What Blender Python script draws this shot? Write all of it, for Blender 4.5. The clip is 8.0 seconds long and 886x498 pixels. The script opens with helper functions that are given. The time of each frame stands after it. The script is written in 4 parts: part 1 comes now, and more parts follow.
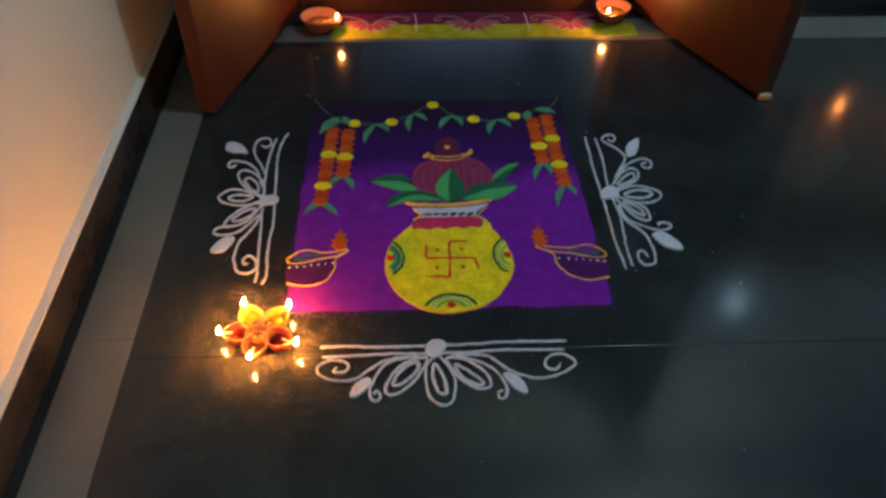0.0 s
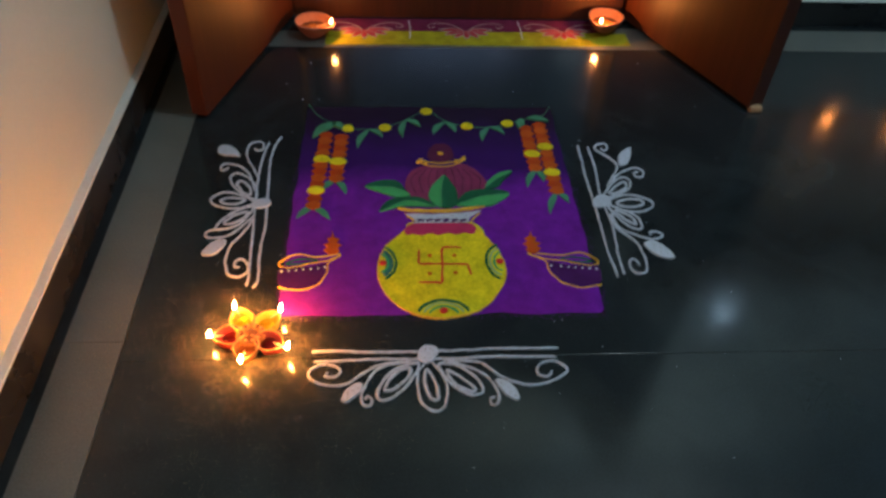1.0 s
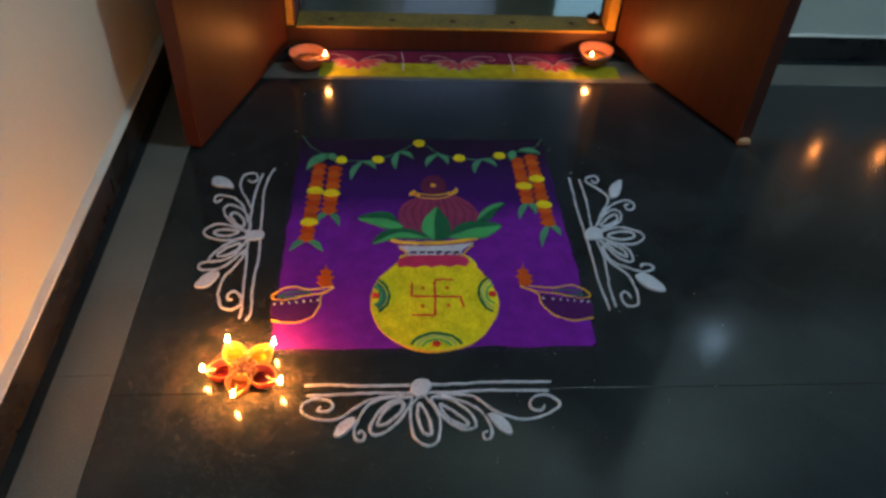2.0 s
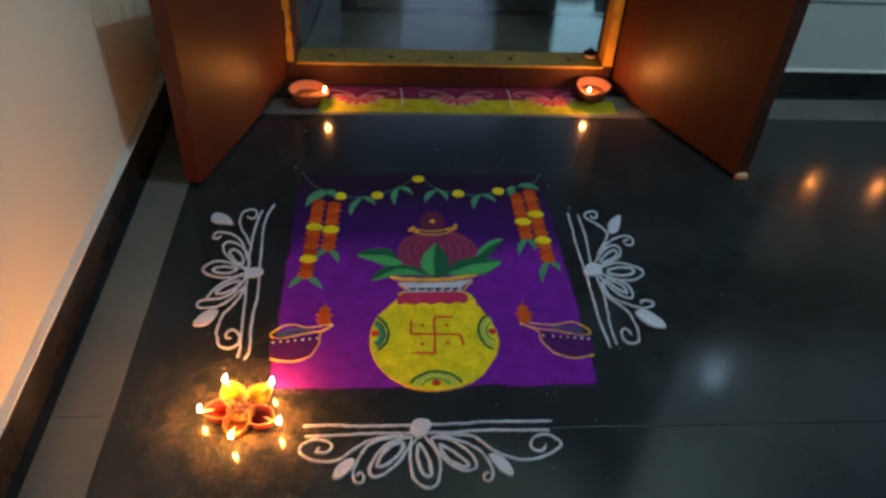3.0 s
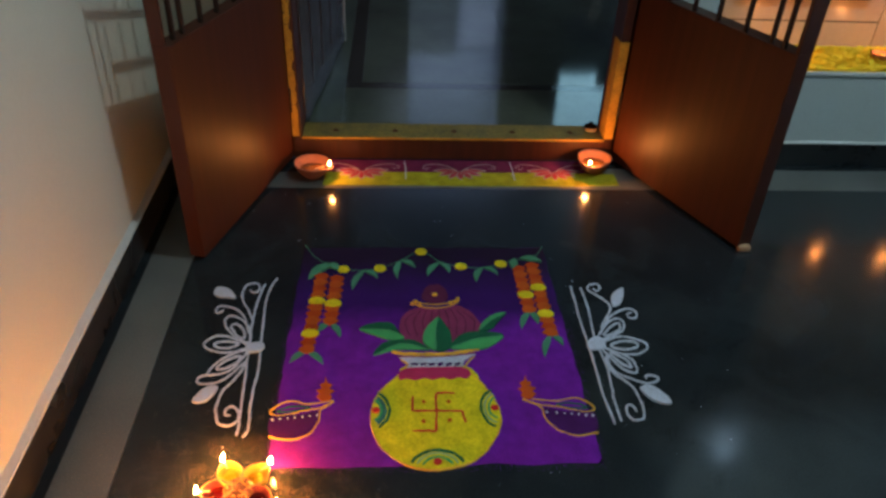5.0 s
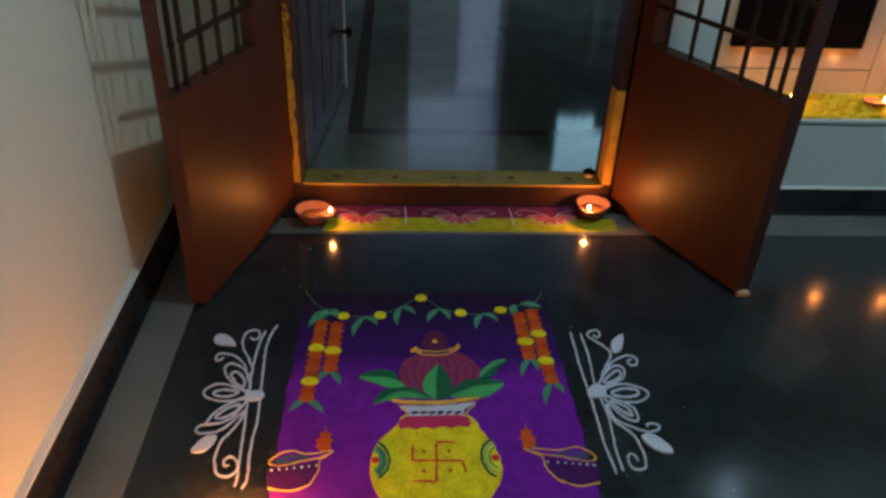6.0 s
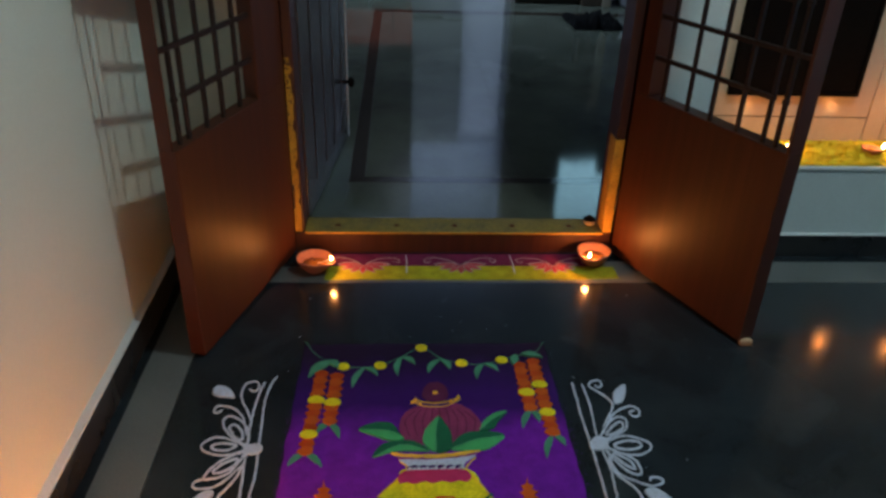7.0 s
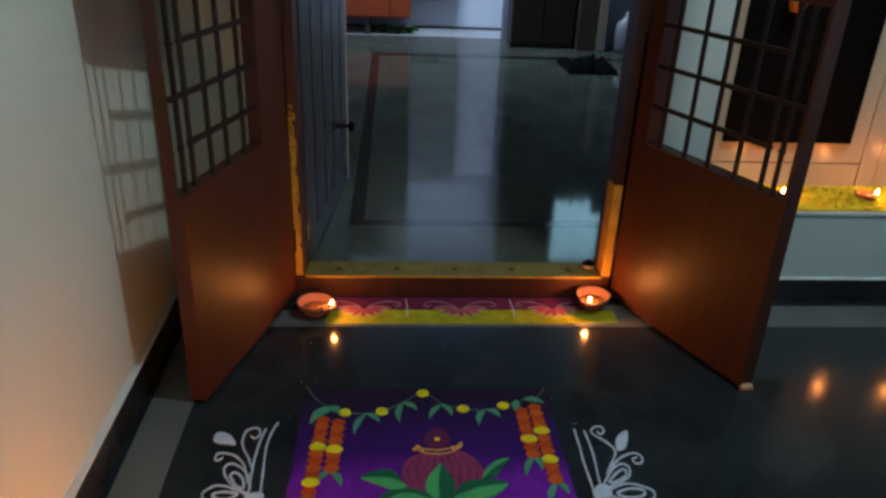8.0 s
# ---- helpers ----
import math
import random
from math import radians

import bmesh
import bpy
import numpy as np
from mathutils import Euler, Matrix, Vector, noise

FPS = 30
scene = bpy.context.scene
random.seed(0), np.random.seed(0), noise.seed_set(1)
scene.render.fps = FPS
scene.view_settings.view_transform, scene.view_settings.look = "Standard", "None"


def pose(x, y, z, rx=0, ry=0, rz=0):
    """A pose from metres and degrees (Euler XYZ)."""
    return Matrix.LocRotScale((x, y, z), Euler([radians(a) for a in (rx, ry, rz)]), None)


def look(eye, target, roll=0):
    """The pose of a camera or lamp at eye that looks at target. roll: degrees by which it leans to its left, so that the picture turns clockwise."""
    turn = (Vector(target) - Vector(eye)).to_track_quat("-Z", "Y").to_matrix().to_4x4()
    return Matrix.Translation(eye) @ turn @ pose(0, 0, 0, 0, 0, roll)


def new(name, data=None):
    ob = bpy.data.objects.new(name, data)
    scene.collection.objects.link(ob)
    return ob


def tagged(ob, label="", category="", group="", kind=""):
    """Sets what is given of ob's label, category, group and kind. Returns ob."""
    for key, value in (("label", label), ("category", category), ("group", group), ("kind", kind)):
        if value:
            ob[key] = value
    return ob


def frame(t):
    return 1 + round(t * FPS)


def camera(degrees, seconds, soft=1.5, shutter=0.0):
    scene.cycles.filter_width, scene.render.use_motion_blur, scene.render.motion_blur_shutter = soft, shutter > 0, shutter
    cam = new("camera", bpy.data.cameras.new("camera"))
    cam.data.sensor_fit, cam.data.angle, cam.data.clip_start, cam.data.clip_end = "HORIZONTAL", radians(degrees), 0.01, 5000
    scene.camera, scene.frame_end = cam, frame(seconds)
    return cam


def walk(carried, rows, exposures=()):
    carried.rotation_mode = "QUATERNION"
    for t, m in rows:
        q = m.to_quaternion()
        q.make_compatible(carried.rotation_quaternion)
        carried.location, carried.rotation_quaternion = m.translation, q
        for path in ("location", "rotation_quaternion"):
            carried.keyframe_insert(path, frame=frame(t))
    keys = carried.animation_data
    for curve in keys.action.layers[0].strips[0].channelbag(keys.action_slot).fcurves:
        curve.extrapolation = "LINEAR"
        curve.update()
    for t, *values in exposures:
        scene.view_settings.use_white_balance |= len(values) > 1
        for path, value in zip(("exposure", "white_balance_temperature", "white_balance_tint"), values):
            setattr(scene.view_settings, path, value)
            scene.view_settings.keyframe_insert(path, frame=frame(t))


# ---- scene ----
cam = camera(61.5, 8.0, soft=2.9)

PATH = [
    (0, (-0.205, -2.408, 1.206), (-0.12, -0.979, -0.19), 1.2),
    (0.5, (-0.21, -2.408, 1.204), (-0.113, -0.977, -0.189), 1.9),
    (1, (-0.218, -2.41, 1.202), (-0.098, -0.968, -0.178), 2.9),
    (2.5, (-0.224, -2.395, 1.234), (-0.076, -0.885, -0.07), 3.5),
    (3, (-0.225, -2.387, 1.237), (-0.076, -0.853, -0.038), 3.4),
    (3.5, (-0.218, -2.379, 1.237), (-0.079, -0.819, -0.007), 3.0),
    (4, (-0.213, -2.375, 1.239), (-0.082, -0.79, 0.028), 2.7),
    (4.5, (-0.212, -2.374, 1.245), (-0.082, -0.762, 0.068), 2.7),
    (6, (-0.214, -2.371, 1.279), (-0.083, -0.674, 0.23), 2.5),
    (6.5, (-0.205, -2.364, 1.287), (-0.081, -0.638, 0.283), 2.2),
    (7, (-0.202, -2.361, 1.301), (-0.083, -0.607, 0.347), 2.0),
    (7.5, (-0.207, -2.36, 1.31), (-0.091, -0.583, 0.401), 1.8),
    (8, (-0.227, -2.362, 1.327), (-0.091, -0.563, 0.463), 2.3),
]
walk(cam, [(t, look(eye, target, roll)) for t, eye, target, roll in PATH])

# ---- light ----
world = bpy.data.worlds.new("night")
scene.world = world
world.use_nodes = True
world.node_tree.nodes["Background"].inputs[0].default_value = (0.010, 0.014, 0.022, 1)
world.node_tree.nodes["Background"].inputs[1].default_value = 0.5
scene.view_settings.exposure = 0.0


def lamp(name, at, watts, colour, radius):
    data = bpy.data.lights.new(name, "POINT")
    data.energy, data.color, data.shadow_soft_size = watts, colour, radius
    ob = new(name, data)
    ob.location = at
    return ob


COOL = (0.76, 0.96, 0.97)
FIRE = (1.0, 0.315, 0.065)
lamp("ceiling_bulb_light", (1.05, -1.04, 2.72), 61, COOL, 0.05)
lamp("wall_bulb_light", (1.36, -0.075, 1.47), 1.0, (0.42, 0.70, 1.0), 0.03)
lamp("left_diya_light", (-0.425, -0.155, 0.080), 1.0, FIRE, 0.008)
lamp("right_diya_light", (0.462, -0.125, 0.080), 1.75, FIRE, 0.008)
for lx, ly in ((1.165, 0.05), (1.515, 0.05), (1.78, 0.015)):
    lamp("ledge_diya_light", (lx, ly - 0.004, 0.440), 0.55, FIRE, 0.012)


# ---- materials ----
def shader(name, base, rough=0.5, metal=0.0, vary=0.15, big=3.0, fine=60.0, bump=0.15, coat=0.0, speck=0.0, specular=0.5, depth=0.002):
    """Procedural surface: a base colour that drifts at two scales, gloss that drifts with it, and fine relief."""
    m = bpy.data.materials.new(name)
    m.use_nodes = True
    t = m.node_tree
    n, link = t.nodes, t.links.new
    b = n["Principled BSDF"]
    tc = n.new("ShaderNodeTexCoord")
    n1, n2 = n.new("ShaderNodeTexNoise"), n.new("ShaderNodeTexNoise")
    n1.inputs["Scale"].default_value, n2.inputs["Scale"].default_value = big, fine
    n1.inputs["Detail"].default_value, n2.inputs["Detail"].default_value = 4, 3
    link(tc.outputs["Object"], n1.inputs["Vector"]); link(tc.outputs["Object"], n2.inputs["Vector"])
    add = n.new("ShaderNodeMath"); add.operation = "ADD"
    link(n1.outputs["Fac"], add.inputs[0]); link(n2.outputs["Fac"], add.inputs[1])
    ramp = n.new("ShaderNodeMapRange")
    ramp.inputs["From Min"].default_value, ramp.inputs["From Max"].default_value = 0.6, 1.4
    link(add.outputs[0], ramp.inputs["Value"])
    mix = n.new("ShaderNodeMix"); mix.data_type = "RGBA"
    lo = [max(0, c * (1 - vary)) for c in base]
    hi = [min(1, c * (1 + vary) + speck) for c in base]
    mix.inputs["A"].default_value, mix.inputs["B"].default_value = (*lo, 1), (*hi, 1)
    link(ramp.outputs[0], mix.inputs["Factor"])
    link(mix.outputs["Result"], b.inputs["Base Color"])
    rr = n.new("ShaderNodeMapRange")
    rr.inputs["To Min"].default_value, rr.inputs["To Max"].default_value = rough * 0.85, min(1, rough * 1.15)
    link(n1.outputs["Fac"], rr.inputs["Value"])
    link(rr.outputs[0], b.inputs["Roughness"])
    b.inputs["Metallic"].default_value = metal
    b.inputs["Coat Weight"].default_value = coat
    b.inputs["Specular IOR Level"].default_value = specular
    if bump:
        bp = n.new("ShaderNodeBump")
        bp.inputs["Strength"].default_value, bp.inputs["Distance"].default_value = bump, depth
        link(n2.outputs["Fac"], bp.inputs["Height"])
        link(bp.outputs[0], b.inputs["Normal"])
    return m


def powder(name, base, vary=0.25):
    return shader(name, base, 0.95, vary=vary, big=25, fine=420, bump=0.5, specular=0.1)


def glow(name, colour, strength):
    m = bpy.data.materials.new(name)
    m.use_nodes = True
    b = m.node_tree.nodes["Principled BSDF"]
    b.inputs["Base Color"].default_value = (*colour, 1)
    b.inputs["Emission Color"].default_value = (*colour, 1)
    b.inputs["Emission Strength"].default_value = strength
    return m


def wood(name, dark, light, rough, coat=0.0, scale=1.0):
    """Stained timber: stretched grain along z, with streaks."""
    m = shader(name, light, rough, vary=0.2, big=2.0, fine=90, bump=0.05, coat=coat)
    t = m.node_tree
    n, link = t.nodes, t.links.new
    tc, mp, g = n.new("ShaderNodeTexCoord"), n.new("ShaderNodeMapping"), n.new("ShaderNodeTexNoise")
    mp.inputs["Scale"].default_value = (38 * scale, 38 * scale, 1.6 * scale)
    g.inputs["Scale"].default_value, g.inputs["Detail"].default_value, g.inputs["Distortion"].default_value = 1.0, 6, 0.6
    link(tc.outputs["Object"], mp.inputs["Vector"]); link(mp.outputs[0], g.inputs["Vector"])
    mr = n.new("ShaderNodeMapRange")
    mr.inputs["From Min"].default_value, mr.inputs["From Max"].default_value = 0.35, 0.7
    link(g.outputs["Fac"], mr.inputs["Value"])
    mix = n.new("ShaderNodeMix"); mix.data_type = "RGBA"
    mix.inputs["A"].default_value, mix.inputs["B"].default_value = (*dark, 1), (*light, 1)
    link(mr.outputs[0], mix.inputs["Factor"])
    link(mix.outputs["Result"], n["Principled BSDF"].inputs["Base Color"])
    return m


def granite(name, base, rough, dust, specular=0.5):
    """Polished stone: crystals of two sizes, faint smears of dust that dull the polish."""
    m = shader(name, base, rough, vary=0.5, big=3.0, fine=260, bump=0.0, speck=0.006, specular=specular)
    t = m.node_tree
    n, link = t.nodes, t.links.new
    b = n["Principled BSDF"]
    tc, g = n.new("ShaderNodeTexCoord"), n.new("ShaderNodeTexNoise")
    g.inputs["Scale"].default_value, g.inputs["Detail"].default_value, g.inputs["Distortion"].default_value = 4.5, 8, 0.8
    link(tc.outputs["Object"], g.inputs["Vector"])
    mr = n.new("ShaderNodeMapRange")
    mr.inputs["From Min"].default_value, mr.inputs["From Max"].default_value = 0.42, 0.75
    mr.inputs["To Max"].default_value = dust
    link(g.outputs["Fac"], mr.inputs["Value"])
    mix = n.new("ShaderNodeMix"); mix.data_type = "RGBA"
    old = b.inputs["Base Color"].links[0].from_socket
    link(mr.outputs[0], mix.inputs["Factor"]); link(old, mix.inputs["A"])
    mix.inputs["B"].default_value = (0.13, 0.135, 0.13, 1)
    link(mix.outputs["Result"], b.inputs["Base Color"])
    r2 = n.new("ShaderNodeMapRange")
    r2.inputs["To Min"].default_value, r2.inputs["To Max"].default_value = rough * 0.8, rough * 1.5
    link(g.outputs["Fac"], r2.inputs["Value"])
    link(r2.outputs[0], b.inputs["Roughness"])
    return m


BLACK_STONE = granite("black_polished_stone", (0.010, 0.0148, 0.0185), 0.125, 0.08, 0.39)
GREY_STONE = granite("grey_border_stone", (0.100, 0.107, 0.101), 0.32, 0.30)
SKIRT_STONE = granite("black_skirting_stone", (0.010, 0.011, 0.012), 0.25, 0.15)
GROUT = shader("dusty_joint", (0.17, 0.16, 0.14), 0.9, fine=300)
PLASTER = shader("cream_wall_paint", (0.63, 0.65, 0.56), 0.6, vary=0.05, big=1.4, fine=140, bump=0.12)
PLASTER_LIP = shader("white_plaster_lip", (0.54, 0.57, 0.56), 0.8, vary=0.12, big=12, fine=160, bump=0.4)
BLUE_PAINT = shader("pale_blue_green_wall_paint", (0.56, 0.63, 0.62), 0.6, vary=0.06, big=2.0, fine=130, bump=0.12)
# Blue put into an unseen wall to tint the sheen on the floor
BLUE_BOUNCE = shader("blue_bounce_tint", (0.26, 0.42, 0.70), 0.6, vary=0.05, big=1.5, fine=130, bump=0.12)
CEILING = shader("ceiling_bounce_tone", (0.52, 0.56, 0.60), 0.8, vary=0.04)
DOOR_WOOD = wood("mahogany_stained_wood", (0.056, 0.0125, 0.0036), (0.074, 0.0165, 0.0046), 0.48)
GRILLE_WOOD = wood("dark_grille_wood", (0.014, 0.0055, 0.003), (0.026, 0.009, 0.005), 0.45)
FRAME_WOOD = wood("red_brown_frame_wood", (0.030, 0.007, 0.004), (0.052, 0.011, 0.005), 0.5)
TURMERIC = shader("turmeric_paint", (0.48, 0.27, 0.025), 0.75, vary=0.4, big=18, fine=120, bump=0.3)
WORN_TURMERIC = shader("worn_turmeric_paint", (0.22, 0.145, 0.02), 0.7, vary=0.5, big=14, fine=110, bump=0.3)
KUMKUM = powder("vermilion_powder", (0.10, 0.03, 0.012))
# Darker, duller clay for the doorstep lamps
DARK_CLAY = shader("dull_lamp_clay", (0.23, 0.095, 0.065), 0.72, vary=0.3, big=30, fine=200, bump=0.3)
TERRACOTTA = shader("terracotta_clay", (0.42, 0.15, 0.075), 0.75, vary=0.2, big=30, fine=200, bump=0.3)
OIL = shader("lamp_oil", (0.25, 0.10, 0.02), 0.08, vary=0.1, bump=0)
WICK = shader("cotton_wick", (0.6, 0.5, 0.35), 0.9, fine=400)
FLAME = glow("flame", (1.0, 0.54, 0.22), 46)
STAR_FLAME = glow("bright_flame", (1.0, 0.31, 0.050), 1450)


def cloth_of_colour(name, lower, upper, edge):
    """Powder field in two pigments that meet unevenly at the height edge of the drawing."""
    m = powder(name, lower, 0.38)
    t = m.node_tree
    n, link = t.nodes, t.links.new
    b = n["Principled BSDF"]
    tc, sep, g = n.new("ShaderNodeTexCoord"), n.new("ShaderNodeSeparateXYZ"), n.new("ShaderNodeTexNoise")
    g.inputs["Scale"].default_value, g.inputs["Detail"].default_value = 9, 5
    link(tc.outputs["Object"], sep.inputs[0]); link(tc.outputs["Object"], g.inputs["Vector"])
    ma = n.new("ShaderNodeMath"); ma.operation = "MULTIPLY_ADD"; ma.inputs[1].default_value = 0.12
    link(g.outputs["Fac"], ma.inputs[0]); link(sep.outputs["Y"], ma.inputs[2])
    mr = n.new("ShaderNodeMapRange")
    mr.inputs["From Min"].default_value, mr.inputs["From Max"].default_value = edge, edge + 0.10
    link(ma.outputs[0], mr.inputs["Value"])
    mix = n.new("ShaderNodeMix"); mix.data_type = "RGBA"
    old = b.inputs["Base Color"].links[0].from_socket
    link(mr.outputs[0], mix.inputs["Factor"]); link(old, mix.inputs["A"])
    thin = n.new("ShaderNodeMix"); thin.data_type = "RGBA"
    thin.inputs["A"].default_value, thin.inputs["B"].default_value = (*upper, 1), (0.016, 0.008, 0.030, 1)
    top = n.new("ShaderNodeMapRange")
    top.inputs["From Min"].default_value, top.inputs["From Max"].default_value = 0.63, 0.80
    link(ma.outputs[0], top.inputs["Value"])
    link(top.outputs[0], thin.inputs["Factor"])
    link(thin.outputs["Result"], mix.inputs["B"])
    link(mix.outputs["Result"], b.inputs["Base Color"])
    return m


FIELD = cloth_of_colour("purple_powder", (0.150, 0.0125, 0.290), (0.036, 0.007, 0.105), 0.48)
P_YELLOW = shader("yellow_powder", (0.70, 0.58, 0.015), 0.95, vary=0.36, big=25, fine=170, bump=0.8, specular=0.1, depth=0.003)
P_GOLD = powder("golden_powder", (0.75, 0.42, 0.05))
P_WHITE = powder("white_powder", (0.53, 0.57, 0.69), 0.12)
wn, wlink = P_WHITE.node_tree.nodes, P_WHITE.node_tree.links.new
wt, wg, wr, wm = wn.new("ShaderNodeTexCoord"), wn.new("ShaderNodeTexNoise"), wn.new("ShaderNodeMapRange"), wn.new("ShaderNodeMix")
wg.inputs["Scale"].default_value, wg.inputs["Detail"].default_value = 210, 4
wr.inputs["From Min"].default_value, wr.inputs["From Max"].default_value = 0.32, 0.48
wm.data_type = "RGBA"
wm.inputs["A"].default_value = (0.30, 0.31, 0.35, 1)
wlink(wt.outputs["Object"], wg.inputs["Vector"]); wlink(wg.outputs["Fac"], wr.inputs["Value"])
wlink(wr.outputs[0], wm.inputs["Factor"]); wlink(wn["Principled BSDF"].inputs["Base Color"].links[0].from_socket, wm.inputs["B"])
wlink(wm.outputs["Result"], wn["Principled BSDF"].inputs["Base Color"])
P_RED = powder("red_powder", (0.55, 0.035, 0.03))
P_PINK = powder("crimson_powder", (0.45, 0.03, 0.11))
P_MAROON = powder("maroon_powder", (0.245, 0.035, 0.100))
P_MAROON2 = powder("dark_maroon_powder", (0.105, 0.018, 0.055))
P_GREEN = powder("green_powder", (0.060, 0.345, 0.115))
P_DARKGREEN = powder("dark_green_powder", (0.013, 0.110, 0.052))
P_ORANGE = powder("orange_powder", (0.50, 0.085, 0.012))
P_DUSK = powder("dusky_purple_powder", (0.062, 0.011, 0.100))
P_SAGE = powder("sage_powder", (0.34, 0.44, 0.20))
P_LEAF = powder("grey_green_powder", (0.065, 0.250, 0.140))
P_SKY = powder("teal_powder", (0.05, 0.16, 0.14))


# ---- builders ----
def part(name, bm, material, parent, label=""):
    me = bpy.data.meshes.new(name)
    bm.to_mesh(me)
    bm.free()
    me.materials.append(material)
    ob = new(name, me)
    if parent:
        ob.parent = parent
    if label:
        ob["label"] = label
    return ob


def thing(name, at, label, category, group="", kind="", turn=0.0):
    ob = new(name)
    ob.empty_display_size = 0.05
    ob.location, ob.rotation_euler[2] = at, turn
    return tagged(ob, label, category, group, kind)


def solid(name, bm, material, label, category, group="", kind="", at=(0, 0, 0)):
    ob = part(name, bm, material, None)
    ob.location = at
    return tagged(ob, label, category, group, kind)


def box(bm, lo, hi, bevel=0.0):
    r = bmesh.ops.create_cube(bm, size=1)
    vs = r["verts"]
    for v in vs:
        v.co = Vector([(a + b) / 2 + c * (b - a) for a, b, c in zip(lo, hi, v.co)])
    if bevel:
        es = list({e for v in vs for e in v.link_edges})
        bmesh.ops.bevel(bm, geom=es, offset=bevel, segments=2, affect="EDGES", profile=0.6)
    return bm


def boxed(lo, hi, bevel=0.0):
    return box(bmesh.new(), lo, hi, bevel)


def smooth(bm):
    for f in bm.faces:
        f.smooth = True
    return bm


def lathe(profile, seg=28, squash=None):
    bm = bmesh.new()
    rings = []
    for r, z in profile:
        rings.append([bm.verts.new((r * math.cos(2 * math.pi * i / seg), r * math.sin(2 * math.pi * i / seg), z)) for i in range(seg)])
    for a, b in zip(rings, rings[1:]):
        for i in range(seg):
            bm.faces.new((a[i], a[(i + 1) % seg], b[(i + 1) % seg], b[i]))
    bm.faces.new(rings[0][::-1]); bm.faces.new(rings[-1])
    return smooth(bm)


def curve(points, closed=False, step=0.006):
    """A smooth line through a few guide points."""
    p = [Vector(q) for q in points]
    n, out = len(p), []
    spans = n if closed else n - 1
    for i in range(spans):
        if closed:
            a, b, c, d = p[i - 1], p[i], p[(i + 1) % n], p[(i + 2) % n]
        else:
            a, b, c, d = p[max(i - 1, 0)], p[i], p[i + 1], p[min(i + 2, n - 1)]
        k = max(2, int((c - b).length / step))
        for j in range(k):
            t = j / k
            out.append(0.5 * (2 * b + (c - a) * t + (2 * a - 5 * b + 4 * c - d) * t * t + (3 * b - a - 3 * c + d) * t ** 3))
    if not closed:
        out.append(p[-1])
    return out


def stroke(points, width, top, closed=False, bm=None):
    """A line of trickled powder: a low ridge with an uneven width."""
    bm = bm or bmesh.new()
    c = curve(points, closed)
    rows, n = [], len(c)
    for i, q in enumerate(c):
        a = c[i - 1] if (closed or i) else c[i]
        b = c[(i + 1) % n] if (closed or i < n - 1) else c[i]
        d = (b - a)
        d = d.normalized() if d.length > 1e-6 else Vector((1, 0))
        s = Vector((-d.y, d.x))
        w = width * 0.5 * (0.94 + 0.34 * noise.noise(Vector((q.x * 90, q.y * 90, width * 900))) + 0.20 * noise.noise(Vector((q.x * 260, q.y * 260, 1))))
        if not closed and i in (0, n - 1):
            w *= 0.45
        q = q + s * 0.0019 * noise.noise(Vector((q.x * 60, q.y * 60, 7)))
        h = top * (0.92 + 0.16 * noise.noise(Vector((q.x * 120, q.y * 120, 3))))
        rows.append([bm.verts.new((*(q + s * w * k), z)) for k, z in ((-1, 0.0), (-0.55, h * 0.9), (0, h), (0.55, h * 0.9), (1, 0.0))])
    for i in range(n if closed else n - 1):
        a, b = rows[i], rows[(i + 1) % n]
        for k in range(4):
            bm.faces.new((a[k], b[k], b[k + 1], a[k + 1]))
    return smooth(bm)


def patch(points, top, closed_curve=True, rough_edge=0.0015, bm=None):
    """A flat filled shape of powder with a soft uneven edge, standing on the floor."""
    bm = bm or bmesh.new()
    c = curve(points, True) if closed_curve else [Vector(q) for q in points]
    mid = sum(c, Vector((0, 0))) / len(c)
    outer, inner = [], []
    for q in c:
        k = rough_edge * noise.noise(Vector((q.x * 110, q.y * 110, 5)))
        d = (q - mid)
        d = d.normalized() if d.length else Vector((1, 0))
        outer.append(bm.verts.new((*(q + d * (k + 0.0008)), 0)))
        inner.append(bm.verts.new((*(q + d * (k - 0.0008)), top)))
    n = len(c)
    for i in range(n):
        bm.faces.new((outer[i], outer[(i + 1) % n], inner[(i + 1) % n], inner[i]))
    f = bm.faces.new(inner)
    bmesh.ops.triangulate(bm, faces=[f])
    bmesh.ops.recalc_face_normals(bm, faces=bm.faces)
    return bm


def ellipse(cx, cy, rx, ry, a0=0.0, a1=360.0, n=24):
    full = abs(a1 - a0) >= 360
    return [(cx + rx * math.cos(radians(a0 + (a1 - a0) * i / (n if full else n - 1))),
             cy + ry * math.sin(radians(a0 + (a1 - a0) * i / (n if full else n - 1)))) for i in range(n)]


def leaf_shape(base, tip, half, bow=0.0, side=0):
    """Outline of a leaf from base to tip; side -1 or 1 gives one half of it."""
    b, t = Vector(base), Vector(tip)
    d = t - b
    s = Vector((-d.y, d.x)).normalized()
    prof = ((0.0, 0.0), (0.12, 0.55), (0.32, 0.97), (0.5, 1.0), (0.7, 0.74), (0.88, 0.32), (1.0, 0.0))
    mid = lambda k: b + d * k + s * bow * math.sin(math.pi * k)
    right = [mid(k) + s * half * w for k, w in prof]
    left = [mid(k) - s * half * w for k, w in prof]
    spine = [mid(k) for k, _ in prof]
    if side > 0:
        return right + spine[-2:0:-1]
    if side < 0:
        return spine + left[-2:0:-1]
    return right + left[-2:0:-1]


